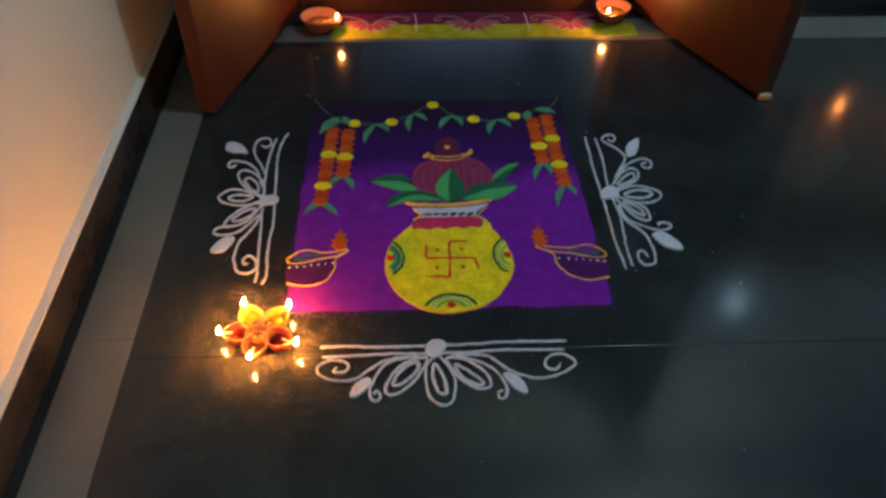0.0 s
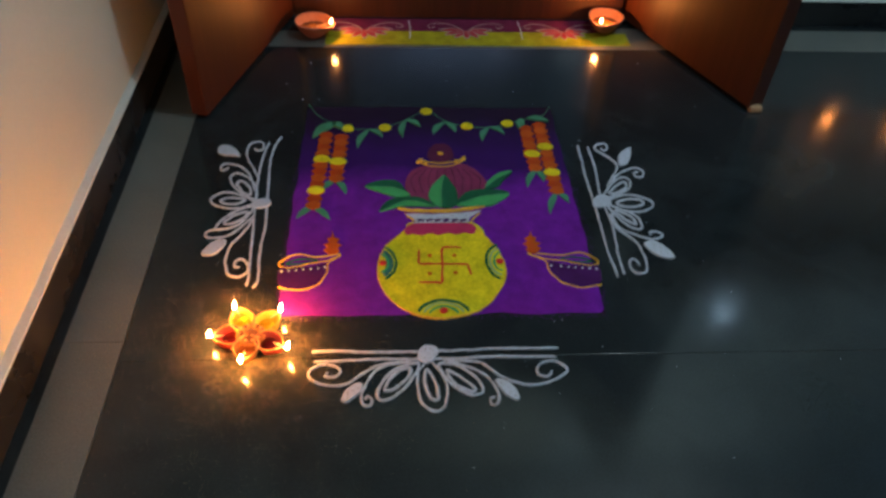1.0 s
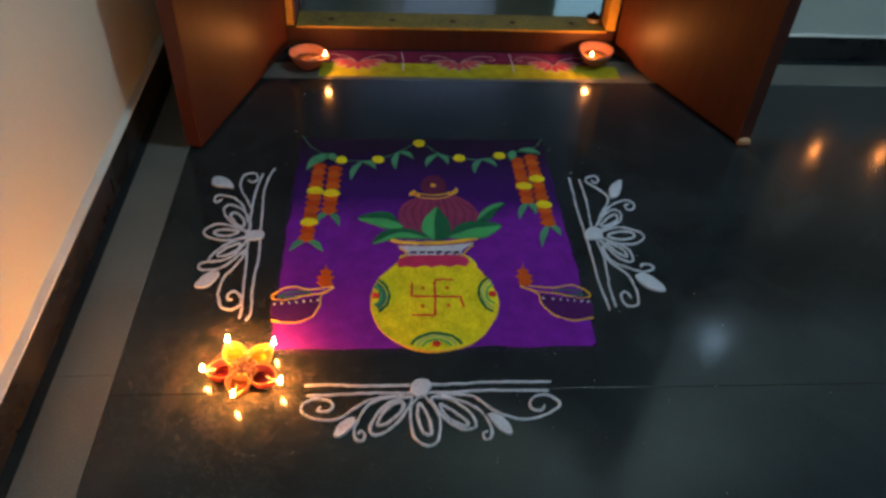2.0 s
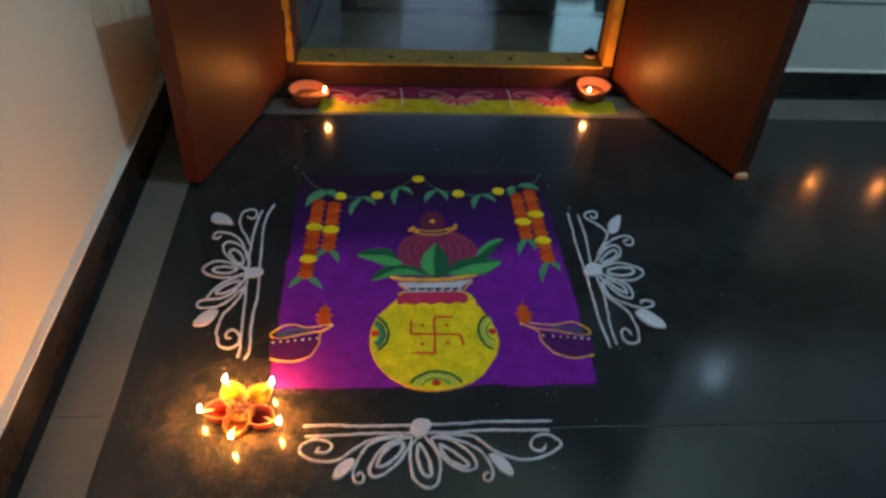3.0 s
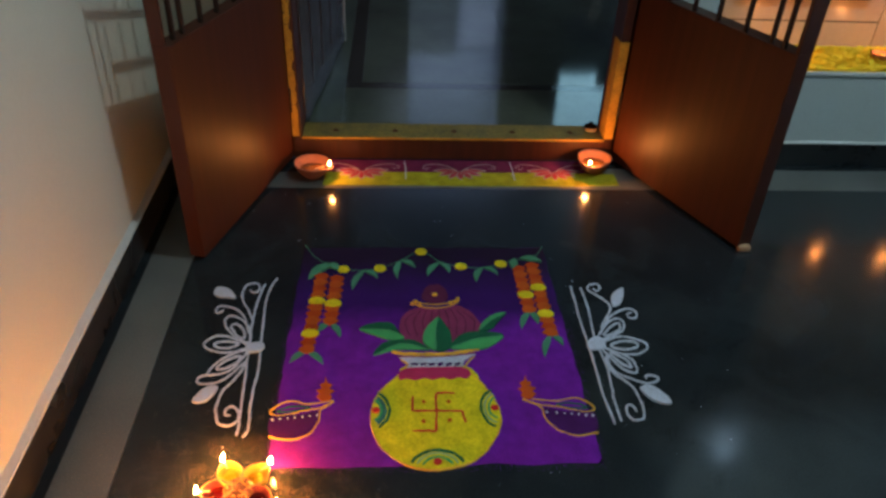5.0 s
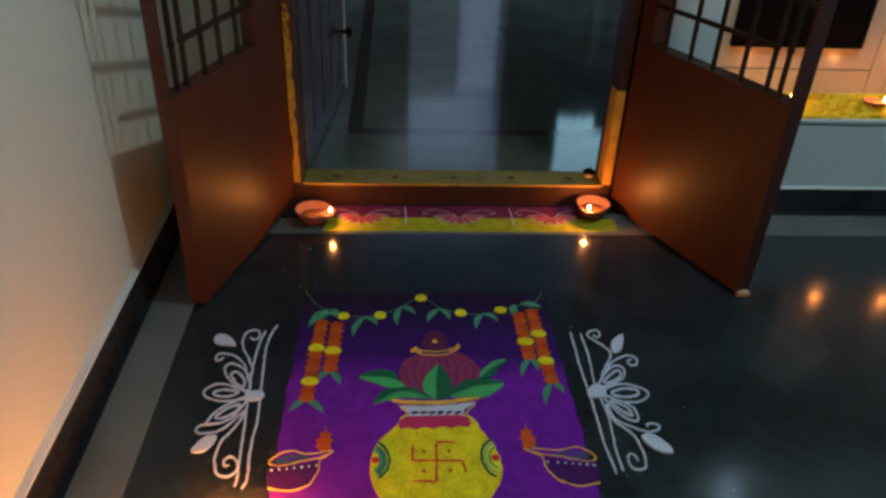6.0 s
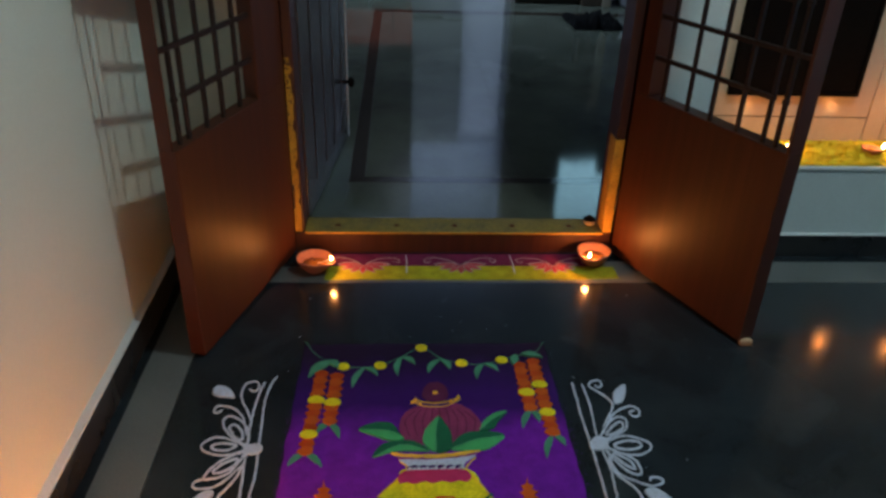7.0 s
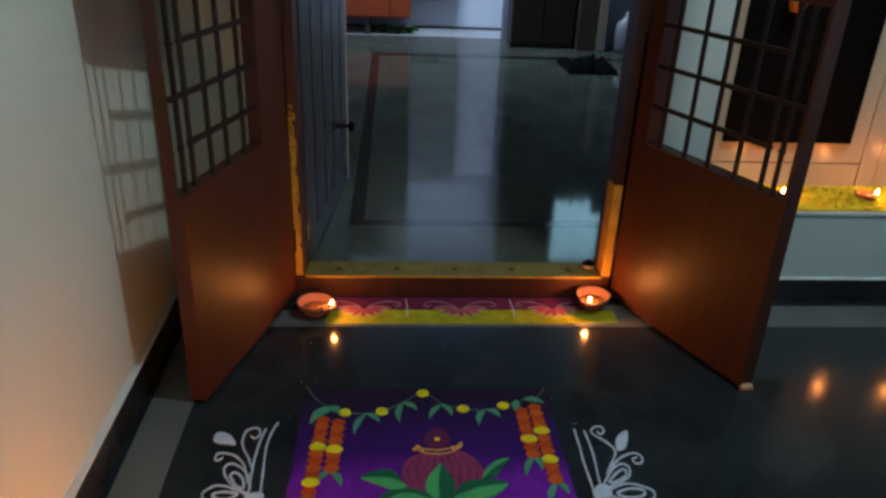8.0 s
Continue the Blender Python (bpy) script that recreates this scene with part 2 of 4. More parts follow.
def flame_part(parent, at, h=0.026, lean=0.0, material=None, slim=1.0):
    """A small steady flame with a paler heart."""
    prof = [(0.0006, 0.0), (0.0042, 0.10), (0.0062, 0.24), (0.0058, 0.42), (0.0038, 0.66), (0.0017, 0.86), (0.0003, 1.0)]
    bm = lathe([(r * slim * h / 0.026, z * h) for r, z in prof], 12)
    for v in bm.verts:
        v.co.x += lean * (v.co.z / h) ** 2 * h
    f = part("flame", bm, material or FLAME, parent, "glowing orange flame")
    f.location = at
    return f


# ---- structure ----
WALL_L, WALL_F, SKIRT_F = -0.944, -0.012, -0.024
BACK, RIGHT, CEIL = -4.2, 3.0, 2.9
INSIDE = 0.06

base = solid("floor", boxed((-1.10, BACK - 0.1, -0.12), (RIGHT + 0.1, 0.0, -0.004)), GROUT, "black polished stone floor laid in large slabs", "floor", kind="structure")


def slab(name, lo, hi, material):
    s = part(name, boxed((lo[0], lo[1], -0.02), (hi[0], hi[1], 0.0), 0.0005), material, base)
    return s


J = 0.0008
for y0, y1 in ((-0.206, -1.470), (-1.470, -2.75), (-2.75, BACK)):
    slab("slab", (-0.785 + J, y1 + J), (RIGHT, y0 - J), BLACK_STONE)
for y0, y1 in ((-0.206, -1.42), (-1.42, -2.75), (-2.75, BACK)):
    slab("border_slab", (-0.905 + J, y1 + J), (-0.785 - J, y0 - J), GREY_STONE)
    slab("slab", (WALL_L, y1 + J), (-0.905 - J, y0 - J), BLACK_STONE)
for x0, x1 in ((-0.905, 0.35), (0.35, 1.62), (1.62, RIGHT)):
    slab("border_slab", (x0 + J, -0.206 + J), (x1 - J, -0.100 if x0 < 0.3 else -0.060), GREY_STONE)
slab("slab", (WALL_L, -0.206 + J), (-0.905 - J, 0.0), BLACK_STONE)
slab("slab", (-0.905, -0.098), (0.35 - J, 0.0), BLACK_STONE)
slab("slab", (0.35 + J, -0.058), (RIGHT, 0.0), BLACK_STONE)

# left wall with its stone skirting
tagged(part("wall_west", boxed((WALL_L - 0.15, BACK, 0.0), (WALL_L, 0.0, CEIL)), PLASTER, None), "cream painted plaster wall lit by lamp glow", "wall", kind="structure")
tagged(part("baseboard", boxed((WALL_L, BACK, 0.0), (WALL_L + 0.016, WALL_F, 0.095), 0.002), SKIRT_STONE, None), "black stone skirting along the cream wall", "baseboard", kind="structure")


def lip(a, b, side, tall=0.006):
    """A thin wavy line of plaster on top of a skirting."""
    bm = bmesh.new()
    n, rows = 60, []
    for i in range(n + 1):
        p = Vector(a).lerp(Vector(b), i / n)
        k = tall * (1 + 0.5 * noise.noise(p * 9))
        rows.append([bm.verts.new(p + Vector(side) * u + Vector((0, 0, z))) for u, z in ((0, 0), (0.0175, 0), (0.0165, k * 0.45), (0, k * 1.2))])
    for r, s in zip(rows, rows[1:]):
        for k in range(3):
            bm.faces.new((r[k], s[k], s[k + 1], r[k + 1]))
    return bm


tagged(part("trim", lip((WALL_L, BACK, 0.095), (WALL_L, WALL_F, 0.095), (1, 0, 0), 0.010), PLASTER_LIP, None), "uneven white plaster line above the skirting", "trim", kind="structure")

# the wall and its border run slightly askew to the doorway
for ob in [o for o in bpy.data.objects if o.name in ("wall_west", "baseboard", "trim") or o.parent == base]:
    for v in ob.data.vertices:
        if v.co.x < -0.75:
            v.co.x += (-0.6 - v.co.y) * 0.0125

# front wall, in pieces round the doorway and the window niche
DW = 0.62
NX0, NX1, NZ0, NZ1, NY = 0.836, 2.35, 0.356, 1.40, 0.24
wf = bmesh.new()
box(wf, (WALL_L, WALL_F, 0), (-0.645, 0.18, CEIL))
box(wf, (-0.645, WALL_F, 2.16), (0.645, 0.18, CEIL))
tagged(part("wall_north", wf, PLASTER, None), "unseen cream wall closing the room round the doorway", "wall", kind="structure")
wb = bmesh.new()
box(wb, (0.612, WALL_F, 0), (NX0, 0.30, CEIL))
box(wb, (NX0, WALL_F, 0), (NX1, 0.30, NZ0 - 0.004))
box(wb, (NX0, WALL_F, NZ1), (NX1, 0.30, CEIL))
box(wb, (NX1, WALL_F, 0), (RIGHT, 0.30, CEIL))
tagged(part("wall_north_east", wb, BLUE_PAINT, None), "pale blue-green painted wall below a deep ledge", "wall", kind="structure")
tagged(part("baseboard", boxed((DW + 0.03, SKIRT_F, 0), (RIGHT, WALL_F, 0.088), 0.002), SKIRT_STONE, None), "black stone skirting below the ledge wall", "baseboard", kind="structure")
tagged(part("baseboard", boxed((WALL_L + 0.016, SKIRT_F, 0), (-DW - 0.03, WALL_F, 0.088), 0.002), SKIRT_STONE, None), "black stone skirting beside the doorway", "baseboard", kind="structure")
tagged(part("trim", lip((DW + 0.03, WALL_F, 0.088), (RIGHT, WALL_F, 0.088), (0, -0.6, 0)), PLASTER_LIP, None), "uneven white plaster line above the skirting", "trim", kind="structure")
# Unseen walls and ceiling added to close the room and bounce the bulb's light
tagged(part("wall_south", boxed((-1.1, BACK - 0.1, 0), (RIGHT + 0.1, BACK, CEIL)), PLASTER, None), "unseen cream wall closing the room", "wall", kind="structure")
tagged(part("wall_east", boxed((RIGHT, BACK, 0), (RIGHT + 0.12, 0.3, CEIL)), BLUE_BOUNCE, None), "unseen wall, blue put in to tint the floor's sheen", "wall", kind="structure")
tagged(part("ceiling", boxed((-1.1, BACK - 0.1, CEIL), (RIGHT + 0.12, 0.3, CEIL + 0.1)), CEILING, None), "unseen ceiling, its tone set for the bounced light", "ceiling", kind="structure")

# ---- doorway ----
def rubbed_band(x0, x1, z0, z1):
    """A skin of paint dabbed on by hand: an uneven inner edge, bare flecks and a fraying top."""
    bm = bmesh.new()
    nx, nz = 8, 150
    at = lambda i, k: bm.verts.new((x0 + (x1 - x0) * i / nx, -0.0022 + 0.0006 * noise.noise(Vector((i, k, 2)) * 0.4), z0 + (z1 - z0) * k / nz))
    rows = [[at(i, k) for i in range(nx + 1)] for k in range(nz + 1)]
    for k in range(nz):
        h = k / nz
        for i in range(nx):
            fleck = noise.noise(Vector((i * 0.55, k * 0.30, 5))) + 0.6 * noise.noise(Vector((i * 1.3, k * 0.9, 8)))
            edge = 0.72 + 0.5 * noise.noise(Vector((3, k * 0.09, 1)))
            if fleck > 0.62 - 0.75 * h ** 3 or i / nx > edge + 0.3 * (1 - h):
                continue
            bm.faces.new((rows[k][i], rows[k][i + 1], rows[k + 1][i + 1], rows[k + 1][i]))
    bmesh.ops.delete(bm, geom=[v for v in bm.verts if not v.link_faces], context="VERTS")
    ext = bmesh.ops.extrude_face_region(bm, geom=list(bm.faces))
    for v in ext["geom"]:
        if isinstance(v, bmesh.types.BMVert):
            v.co.y -= 0.0012
    bmesh.ops.recalc_face_normals(bm, faces=bm.faces)
    return bm


frame_ = thing("door_frame", (0, 0, 0), "red-brown wooden door frame with turmeric-painted lower jambs", "door frame")
part("sill", boxed((-0.566, 0.0, 0), (0.566, 0.115, 0.080), 0.004), FRAME_WOOD, frame_, "red-brown wooden threshold")
part("sill_top", boxed((-0.533, -0.003, 0.0805), (0.533, 0.112, 0.087), 0.0025), WORN_TURMERIC, frame_, "worn turmeric-yellow threshold top")
part("sill_edge", boxed((-0.533, -0.0055, 0.0800), (0.533, -0.0035, 0.0865), 0.0008), TURMERIC, frame_, "bright turmeric line along the threshold")
for s, top in ((-1, 0.70), (1, 0.44)):
    x0, x1 = sorted((s * 0.535, s * 0.566))
    part("jamb", boxed((x0, 0.0, 0.081), (x1, 0.115, 2.16), 0.003), FRAME_WOOD, frame_)
    x0, x1 = sorted((s * 0.566, s * (0.645 if s < 0 else 0.61)))
    part("back_jamb", boxed((x0, 0.030, 0.0), (x1, 0.115, 2.16), 0.003), FRAME_WOOD, frame_)
    if s > 0:
        part("painted_band", boxed((0.532, -0.003, 0.088), (0.564, 0.070, top), 0.0012), TURMERIC, frame_, "turmeric-yellow painted band on the jamb")
    else:
        part("painted_band", rubbed_band(-0.564, -0.541, 0.088, top), TURMERIC, frame_, "rubbed turmeric paint on the jamb")
part("head", boxed((-0.535, 0.0, 2.09), (0.535, 0.115, 2.16), 0.003), FRAME_WOOD, frame_)
for i in range(5):
    part("vermilion_dot", patch(ellipse(0, 0, 0.010, 0.010), 0.0015), KUMKUM, frame_).location = (-0.42 + 0.21 * i, 0.05, 0.087)


def door_leaf(hinge, free, thick, inset, z1, bars, label, name, rebate=0.0):
    """Wooden leaf: solid lower panel, open lattice in the middle, solid panel above. Local x runs from hinge to free edge."""
    h, f = Vector(hinge), Vector(free)
    d = f - h
    w = d.length
    ob = thing(name, (h.x, h.y, 0), label, "door", "double door leaves", turn=math.atan2(d.y, d.x))
    T = thick
    thick_side = 1 if thick > 0 else -1
    end = bars[-1]
    bars = bars[:-1]
    y0, y1 = sorted((0, T))
    z0, z2, z3 = 0.012, 1.112, 2.07
    part("lower_panel", boxed((0.0, y0, z0), (w, y1, z1), 0.003), DOOR_WOOD, ob)
    part("upper_panel", boxed((0.0, y0, z2), (w, y1, z3), 0.003), DOOR_WOOD, ob)
    part("hinge_stile", boxed((0.0, y0, z1), (bars[0], y1, z2), 0.002), DOOR_WOOD, ob)
    part("closing_stile", boxed((end, y0, z1), (w, y1 - rebate, z2), 0.002), DOOR_WOOD, ob)
    ym = T * inset
    for k, b in enumerate(bars[1:]):
        bm = bmesh.new()
        for za, zb in ((z1, 0.743), (0.743, 0.868), (0.868, 0.994), (0.994, z2)):
            box(bm, (b - 0.0055, ym - 0.0055, za), (b + 0.0055, ym + 0.0055, zb - 0.012), 0.0015)
            box(bm, (b - 0.0075, ym - 0.0075, zb - 0.012), (b + 0.0075, ym + 0.0075, zb), 0.002)
        part("lattice_upright", bm, GRILLE_WOOD, ob, "dark turned lattice bar")
    for i, z in ((1, 0.737), (2, 0.862), (3, 0.988)):
        part("lattice_rail", boxed((bars[0], ym - 0.0062, z - 0.0065), (end if i == 2 else bars[-2], ym + 0.0062, z + 0.0065), 0.001), GRILLE_WOOD, ob, "dark lattice cross bar")
    for z in (0.22, 1.0, 1.85):
        part("hinge", lathe([(0.006, z - 0.045), (0.007, z - 0.04), (0.007, z + 0.04), (0.006, z + 0.045)], 12), GRILLE_WOOD, ob, "dark metal butt hinge").location = (-0.008, y0 if thick_side > 0 else y1, 0)
    return ob


door_leaf((-0.566, -0.007), (-0.746, -0.625), -0.046, 0.38, 0.622, (0.181, 0.266, 0.366, 0.454, 0.546, 0.591, 0.634), "red-brown wooden door leaf with lattice, standing open", "door_leaf", 0.010)
door_leaf((0.571, -0.008), (0.822, -0.572), 0.056, 0.16, 0.612, (0.062, 0.118, 0.226, 0.321, 0.426, 0.519, 0.562, 0.606), "red-brown wooden door leaf with lattice, opened wide", "door_leaf")
solid("door_stopper", boxed((0.0, 0.0, 0.0), (0.040, 0.022, 0.020), 0.008), shader("cream_rubber", (0.42, 0.26, 0.15), 0.7, vary=0.2, fine=150), "small cream door stopper beside the door leaf", "door stopper", at=(0.824, -0.580, 0.0))

# ---- ledge niche ----
PEACH = shader("glossy_cream_laminate", (0.56, 0.41, 0.29), 0.22, vary=0.06, big=2, fine=60, bump=0.02)
NIGHT = shader("dark_framed_panel", (0.004, 0.003, 0.0025), 0.7, vary=0.4, specular=0.05)
LEDGE = shader("ledge_plaster", (0.66, 0.70, 0.68), 0.7, vary=0.1, big=9, fine=120, bump=0.3)
panel = thing("cabinet_front", (0, 0, 0), "glossy cream panel with thin grooves behind the ledge", "panel")
part("backing", boxed((NX0, NY + 0.006, NZ0), (NX1, NY + 0.03, NZ1)), NIGHT, panel)
part("lower_rail", boxed((NX0, NY, NZ0), (1.548, NY + 0.006, 0.4485), 0.0012), PEACH, panel)
part("door_panel", boxed((NX0, NY, 0.4525), (1.548, NY + 0.006, NZ1), 0.0012), PEACH, panel)
part("door_panel", boxed((1.5515, NY, NZ0), (1.6185, NY + 0.006, NZ1), 0.0012), PEACH, panel)
part("door_panel", boxed((1.621, NY, NZ0), (NX1, NY + 0.006, NZ1), 0.0012), PEACH, panel)
pic = thing("wall_picture", (0, 0, 0), "black framed dark picture mounted on cream panel", "picture")
part("picture_panel", boxed((1.005, NY - 0.016, 0.55), (1.462, NY - 0.002, 1.345), 0.002), NIGHT, pic)
part("picture_frame", box(box(box(boxed((0.990, NY - 0.022, 0.535), (1.477, NY - 0.001, 0.552), 0.002), (0.990, NY - 0.022, 1.345), (1.477, NY - 0.001, 1.362), 0.002), (0.990, NY - 0.022, 0.552), (1.006, NY - 0.001, 1.345), 0.002), (1.461, NY - 0.022, 0.552), (1.477, NY - 0.001, 1.345), 0.002), NIGHT, pic, "black picture frame")
tagged(part("window_ledge", boxed((NX0, WALL_F - 0.006, NZ0 - 0.014), (NX1, NY, NZ0), 0.003), LEDGE, None), "pale plaster ledge top below the petals", "ledge", kind="structure")

PETAL = shader("marigold_petals", (0.90, 0.66, 0.025), 0.8, vary=0.2, big=14, fine=90, bump=0.1)


def petal_bed():
    """Loose marigold petals heaped along the ledge."""
    rnd = random.Random(4)
    vs, fs = [], []
    for _ in range(7000):
        x, y = rnd.uniform(NX0 + 0.01, NX1 - 0.02), rnd.uniform(WALL_F + 0.002, NY - 0.04)
        edge = min(1, (y - WALL_F) / 0.05) * min(1, (NY - 0.03 - y) / 0.05)
        hgt = (0.030 + 0.018 * noise.noise(Vector((x * 14, y * 14, 2)))) * max(0.15, edge)
        z = NZ0 + 0.002 + hgt * rnd.random() ** 0.5
        a, s = rnd.uniform(0, 6.28), rnd.uniform(0.006, 0.012)
        d, e = Vector((math.cos(a), math.sin(a), rnd.uniform(-0.6, 0.8))) * s, Vector((-math.sin(a), math.cos(a), rnd.uniform(-0.5, 0.5))) * s * 0.5
        c = Vector((x, y, z))
        k = len(vs)
        vs += [c - d, c + e + Vector((0, 0, s * 0.3)), c + d, c - e + Vector((0, 0, s * 0.3))]
        fs.append((k, k + 1, k + 2, k + 3))
    me = bpy.data.meshes.new("petals")
    me.from_pydata([tuple(max(q, NZ0 + 0.001) if i == 2 else q for i, q in enumerate(v)) for v in vs], [], fs)
    me.materials.append(PETAL)
    return tagged(new("marigold_petals", me), "heaped yellow marigold petals strewn along the ledge", "flowers", kind="stuff")


petal_bed()
bed = bmesh.new()
rows = []
for i in range(121):
    x = NX0 + 0.005 + (NX1 - NX0 - 0.01) * i / 120
    rows.append([bed.verts.new((x, WALL_F + 0.004 + 0.24 * v, NZ0 + 0.001 + (0.024 + 0.014 * noise.noise(Vector((x * 14, v * 3.4, 2)))) * math.sin(math.pi * min(1, max(0, v))) ** 0.5)) for v in (0, 0.08, 0.2, 0.4, 0.6, 0.8, 0.93, 1)])
for a, b in zip(rows, rows[1:]):
    for k in range(7):
        bed.faces.new((a[k], b[k], b[k + 1], a[k + 1]))
tagged(part("petal_heap", bed, PETAL, None), "yellow marigold petal heap under loose petals", "flowers", kind="stuff")


# ---- oil lamps ----
def diya(at, r, h, spout, label, group, fl=0.024, mat=None):
    """Clay lamp: a shallow thrown bowl pinched to a spout, with oil, wick and flame."""
    mat = mat or TERRACOTTA
    ob = thing("oil_lamp", at, label, "oil lamp", group)
    prof = [(0.42 * r, 0), (0.5 * r, 0.004), (0.78 * r, h * 0.45), (0.97 * r, h * 0.85), (r, h), (0.93 * r, h * 1.0), (0.86 * r, h * 0.82), (0.62 * r, h * 0.42), (0.2 * r, h * 0.28)]
    bm = lathe(prof, 32)
    d = Vector((math.cos(spout), math.sin(spout)))
    for v in bm.verts:
        k = max(0, (v.co.x * d.x + v.co.y * d.y) / r)
        if k > 0:
            v.co.x += d.x * r * 0.32 * k ** 4
            v.co.y += d.y * r * 0.32 * k ** 4
            v.co.z -= h * 0.10 * k ** 6
        v.co.z += 0.0012 * noise.noise(v.co * 60) if v.co.z > 0.002 else 0
    part("bowl", bm, mat, ob)
    part("oil", lathe([(0.01, h * 0.52), (0.68 * r, h * 0.53), (0.70 * r, h * 0.55), (0.01, h * 0.56)], 24), OIL, ob, "pool of dark oil")
    tip = d * r * 1.08
    wk = bmesh.new()
    rows = []
    for i in range(9):
        k = i / 8
        p = Vector((*(d * r * 0.2).lerp(tip, k), h * (0.58 + 0.46 * k)))
        rows.append([wk.verts.new(p + Vector((-d.y * math.cos(a), d.x * math.cos(a), math.sin(a))) * 0.0022) for a in (0, 1.57, 3.14, 4.71)])
    for a, b in zip(rows, rows[1:]):
        for q in range(4):
            wk.faces.new((a[q], a[(q + 1) % 4], b[(q + 1) % 4], b[q]))
    part("wick", wk, WICK, ob, "cotton wick")
    flame_part(ob, (tip.x, tip.y, h * 1.0), fl, 0.12)
    return ob


diya((-0.490, -0.128, 0.0), 0.060, 0.054, radians(-22), "terracotta oil lamp burning at the doorstep", "doorstep lamps", 0.019, DARK_CLAY)
diya((0.490, -0.075, 0.0), 0.060, 0.056, radians(-118), "terracotta oil lamp burning on the doorstep", "doorstep lamps", 0.019, DARK_CLAY)
for i, lx in enumerate((1.13, 1.48, 1.745)):
    diya((lx, 0.06 if i < 2 else 0.025, NZ0 + 0.018), 0.034, 0.026, radians(-15), "small red clay lamp burning among marigold petals", "ledge lamps", 0.022)

STAR_COL = {"red": shader("red_glazed_clay", (0.14, 0.002, 0.003), 0.6, vary=0.2, fine=150),
            "yellow": shader("yellow_glazed_clay", (0.30, 0.24, 0.010), 0.6, vary=0.2, fine=150),
            "orange": shader("orange_glazed_clay", (0.11, 0.036, 0.006), 0.6, vary=0.2, fine=150),
            "maroon": shader("maroon_glazed_clay", (0.085, 0.001, 0.006), 0.6, vary=0.2, fine=150)}
STAR_WAX = {"red": shader("red_wax", (0.11, 0.002, 0.002), 0.35, vary=0.25, fine=150, specular=0.15),
            "yellow": shader("yellow_wax", (0.30, 0.20, 0.006), 0.35, vary=0.25, fine=150, specular=0.15),
            "orange": shader("amber_wax", (0.10, 0.030, 0.004), 0.35, vary=0.25, fine=150, specular=0.15),
            "maroon": shader("maroon_wax", (0.060, 0.001, 0.003), 0.35, vary=0.25, fine=150, specular=0.15)}
RIM_GOLD = shader("tarnished_gold_rim", (0.36, 0.16, 0.060), 0.6, vary=0.35, big=60, fine=220)
star = thing("star_lamp", (-0.518, -1.421, 0), "five-cup star-shaped clay lamp with burning wicks", "oil lamp")
part("hub", lathe([(0.018, 0), (0.026, 0.004), (0.030, 0.018), (0.024, 0.026), (0.016, 0.022), (0.008, 0.028), (0.003, 0.031)], 24), STAR_COL["orange"], star, "ornamented orange hub")
for k in range(10):
    part("bead", lathe([(0.001, 0.020), (0.0035, 0.023), (0.0035, 0.026), (0.001, 0.029)], 8), RIM_GOLD, star).location = (0.021 * math.cos(k * 0.628), 0.021 * math.sin(k * 0.628), 0)
for ang, col, seat, reach in ((122, "yellow", 0.040, 0.077), (46, "yellow", 0.040, 0.079), (188, "red", 0.040, 0.079), (-29, "maroon", 0.044, 0.091), (-96, "orange", 0.036, 0.076)):
    a = radians(ang)
    d, s = Vector((math.cos(a), math.sin(a))), Vector((-math.sin(a), math.cos(a)))
    bm = bmesh.new()
    rings = []
    for lev, (k, z) in enumerate(((0.62, 0.0), (0.86, 0.008), (1.0, 0.026), (0.90, 0.0265), (0.74, 0.014), (0.30, 0.008))):
        ring = []
        for i in range(24):
            t = 2 * math.pi * i / 24
            lx = 0.029 * math.cos(t)
            if lx > 0:
                lx *= 1.0 + 0.20 * math.cos(t) ** 5
            ly = 0.0255 * math.sin(t)
            ring.append(bm.verts.new((*(d * (seat + lx * k) + s * ly * k), z)))
        rings.append(ring)
    for r0, r1 in zip(rings, rings[1:]):
        for i in range(24):
            bm.faces.new((r0[i], r0[(i + 1) % 24], r1[(i + 1) % 24], r1[i]))
    bm.faces.new(rings[0][::-1]); bm.faces.new(rings[-1])
    cup = part("cup", smooth(bm), STAR_COL[col], star, col + " glazed petal-shaped cup")
    rim = [(d * (seat + 0.0278 * math.cos(t) * (1 + 0.20 * max(0, math.cos(t)) ** 5)) + s * 0.0245 * math.sin(t)) for t in [2 * math.pi * q / 22 for q in range(22)]]
    part("cup_rim", stroke([(q.x, q.y) for q in rim], 0.0030, 0.0014, True), RIM_GOLD, cup, "gold-dusted cup rim").location = (0, 0, 0.0262)
    o = part("wax", lathe([(0.001, 0.0), (0.016, 0.0005), (0.016, 0.002), (0.001, 0.0022)], 20), STAR_WAX[col], cup, col + " melted wax")
    o.location = (d.x * seat, d.y * seat, 0.013)
    w = stroke([(d.x * q, d.y * q) for q in (seat + 0.012, (seat + reach) / 2 + 0.006, reach - 0.001)], 0.0034, 0.0022, False)
    part("wick", w, WICK, cup, "cotton wick").location = (0, 0, 0.0255)
    flame_part(cup, (d.x * reach, d.y * reach, 0.0245), 0.024, 0.15, STAR_FLAME, 0.62)


# ---- large powder drawing ----
U0, V0 = -0.125, -1.357
rangoli = thing("rangoli", (U0, V0, 0), "powder drawing of a festive water pot on purple ground", "rangoli")
E1, E2, E3, E4, E5 = 0.0018, 0.0030, 0.0042, 0.0054, 0.0066

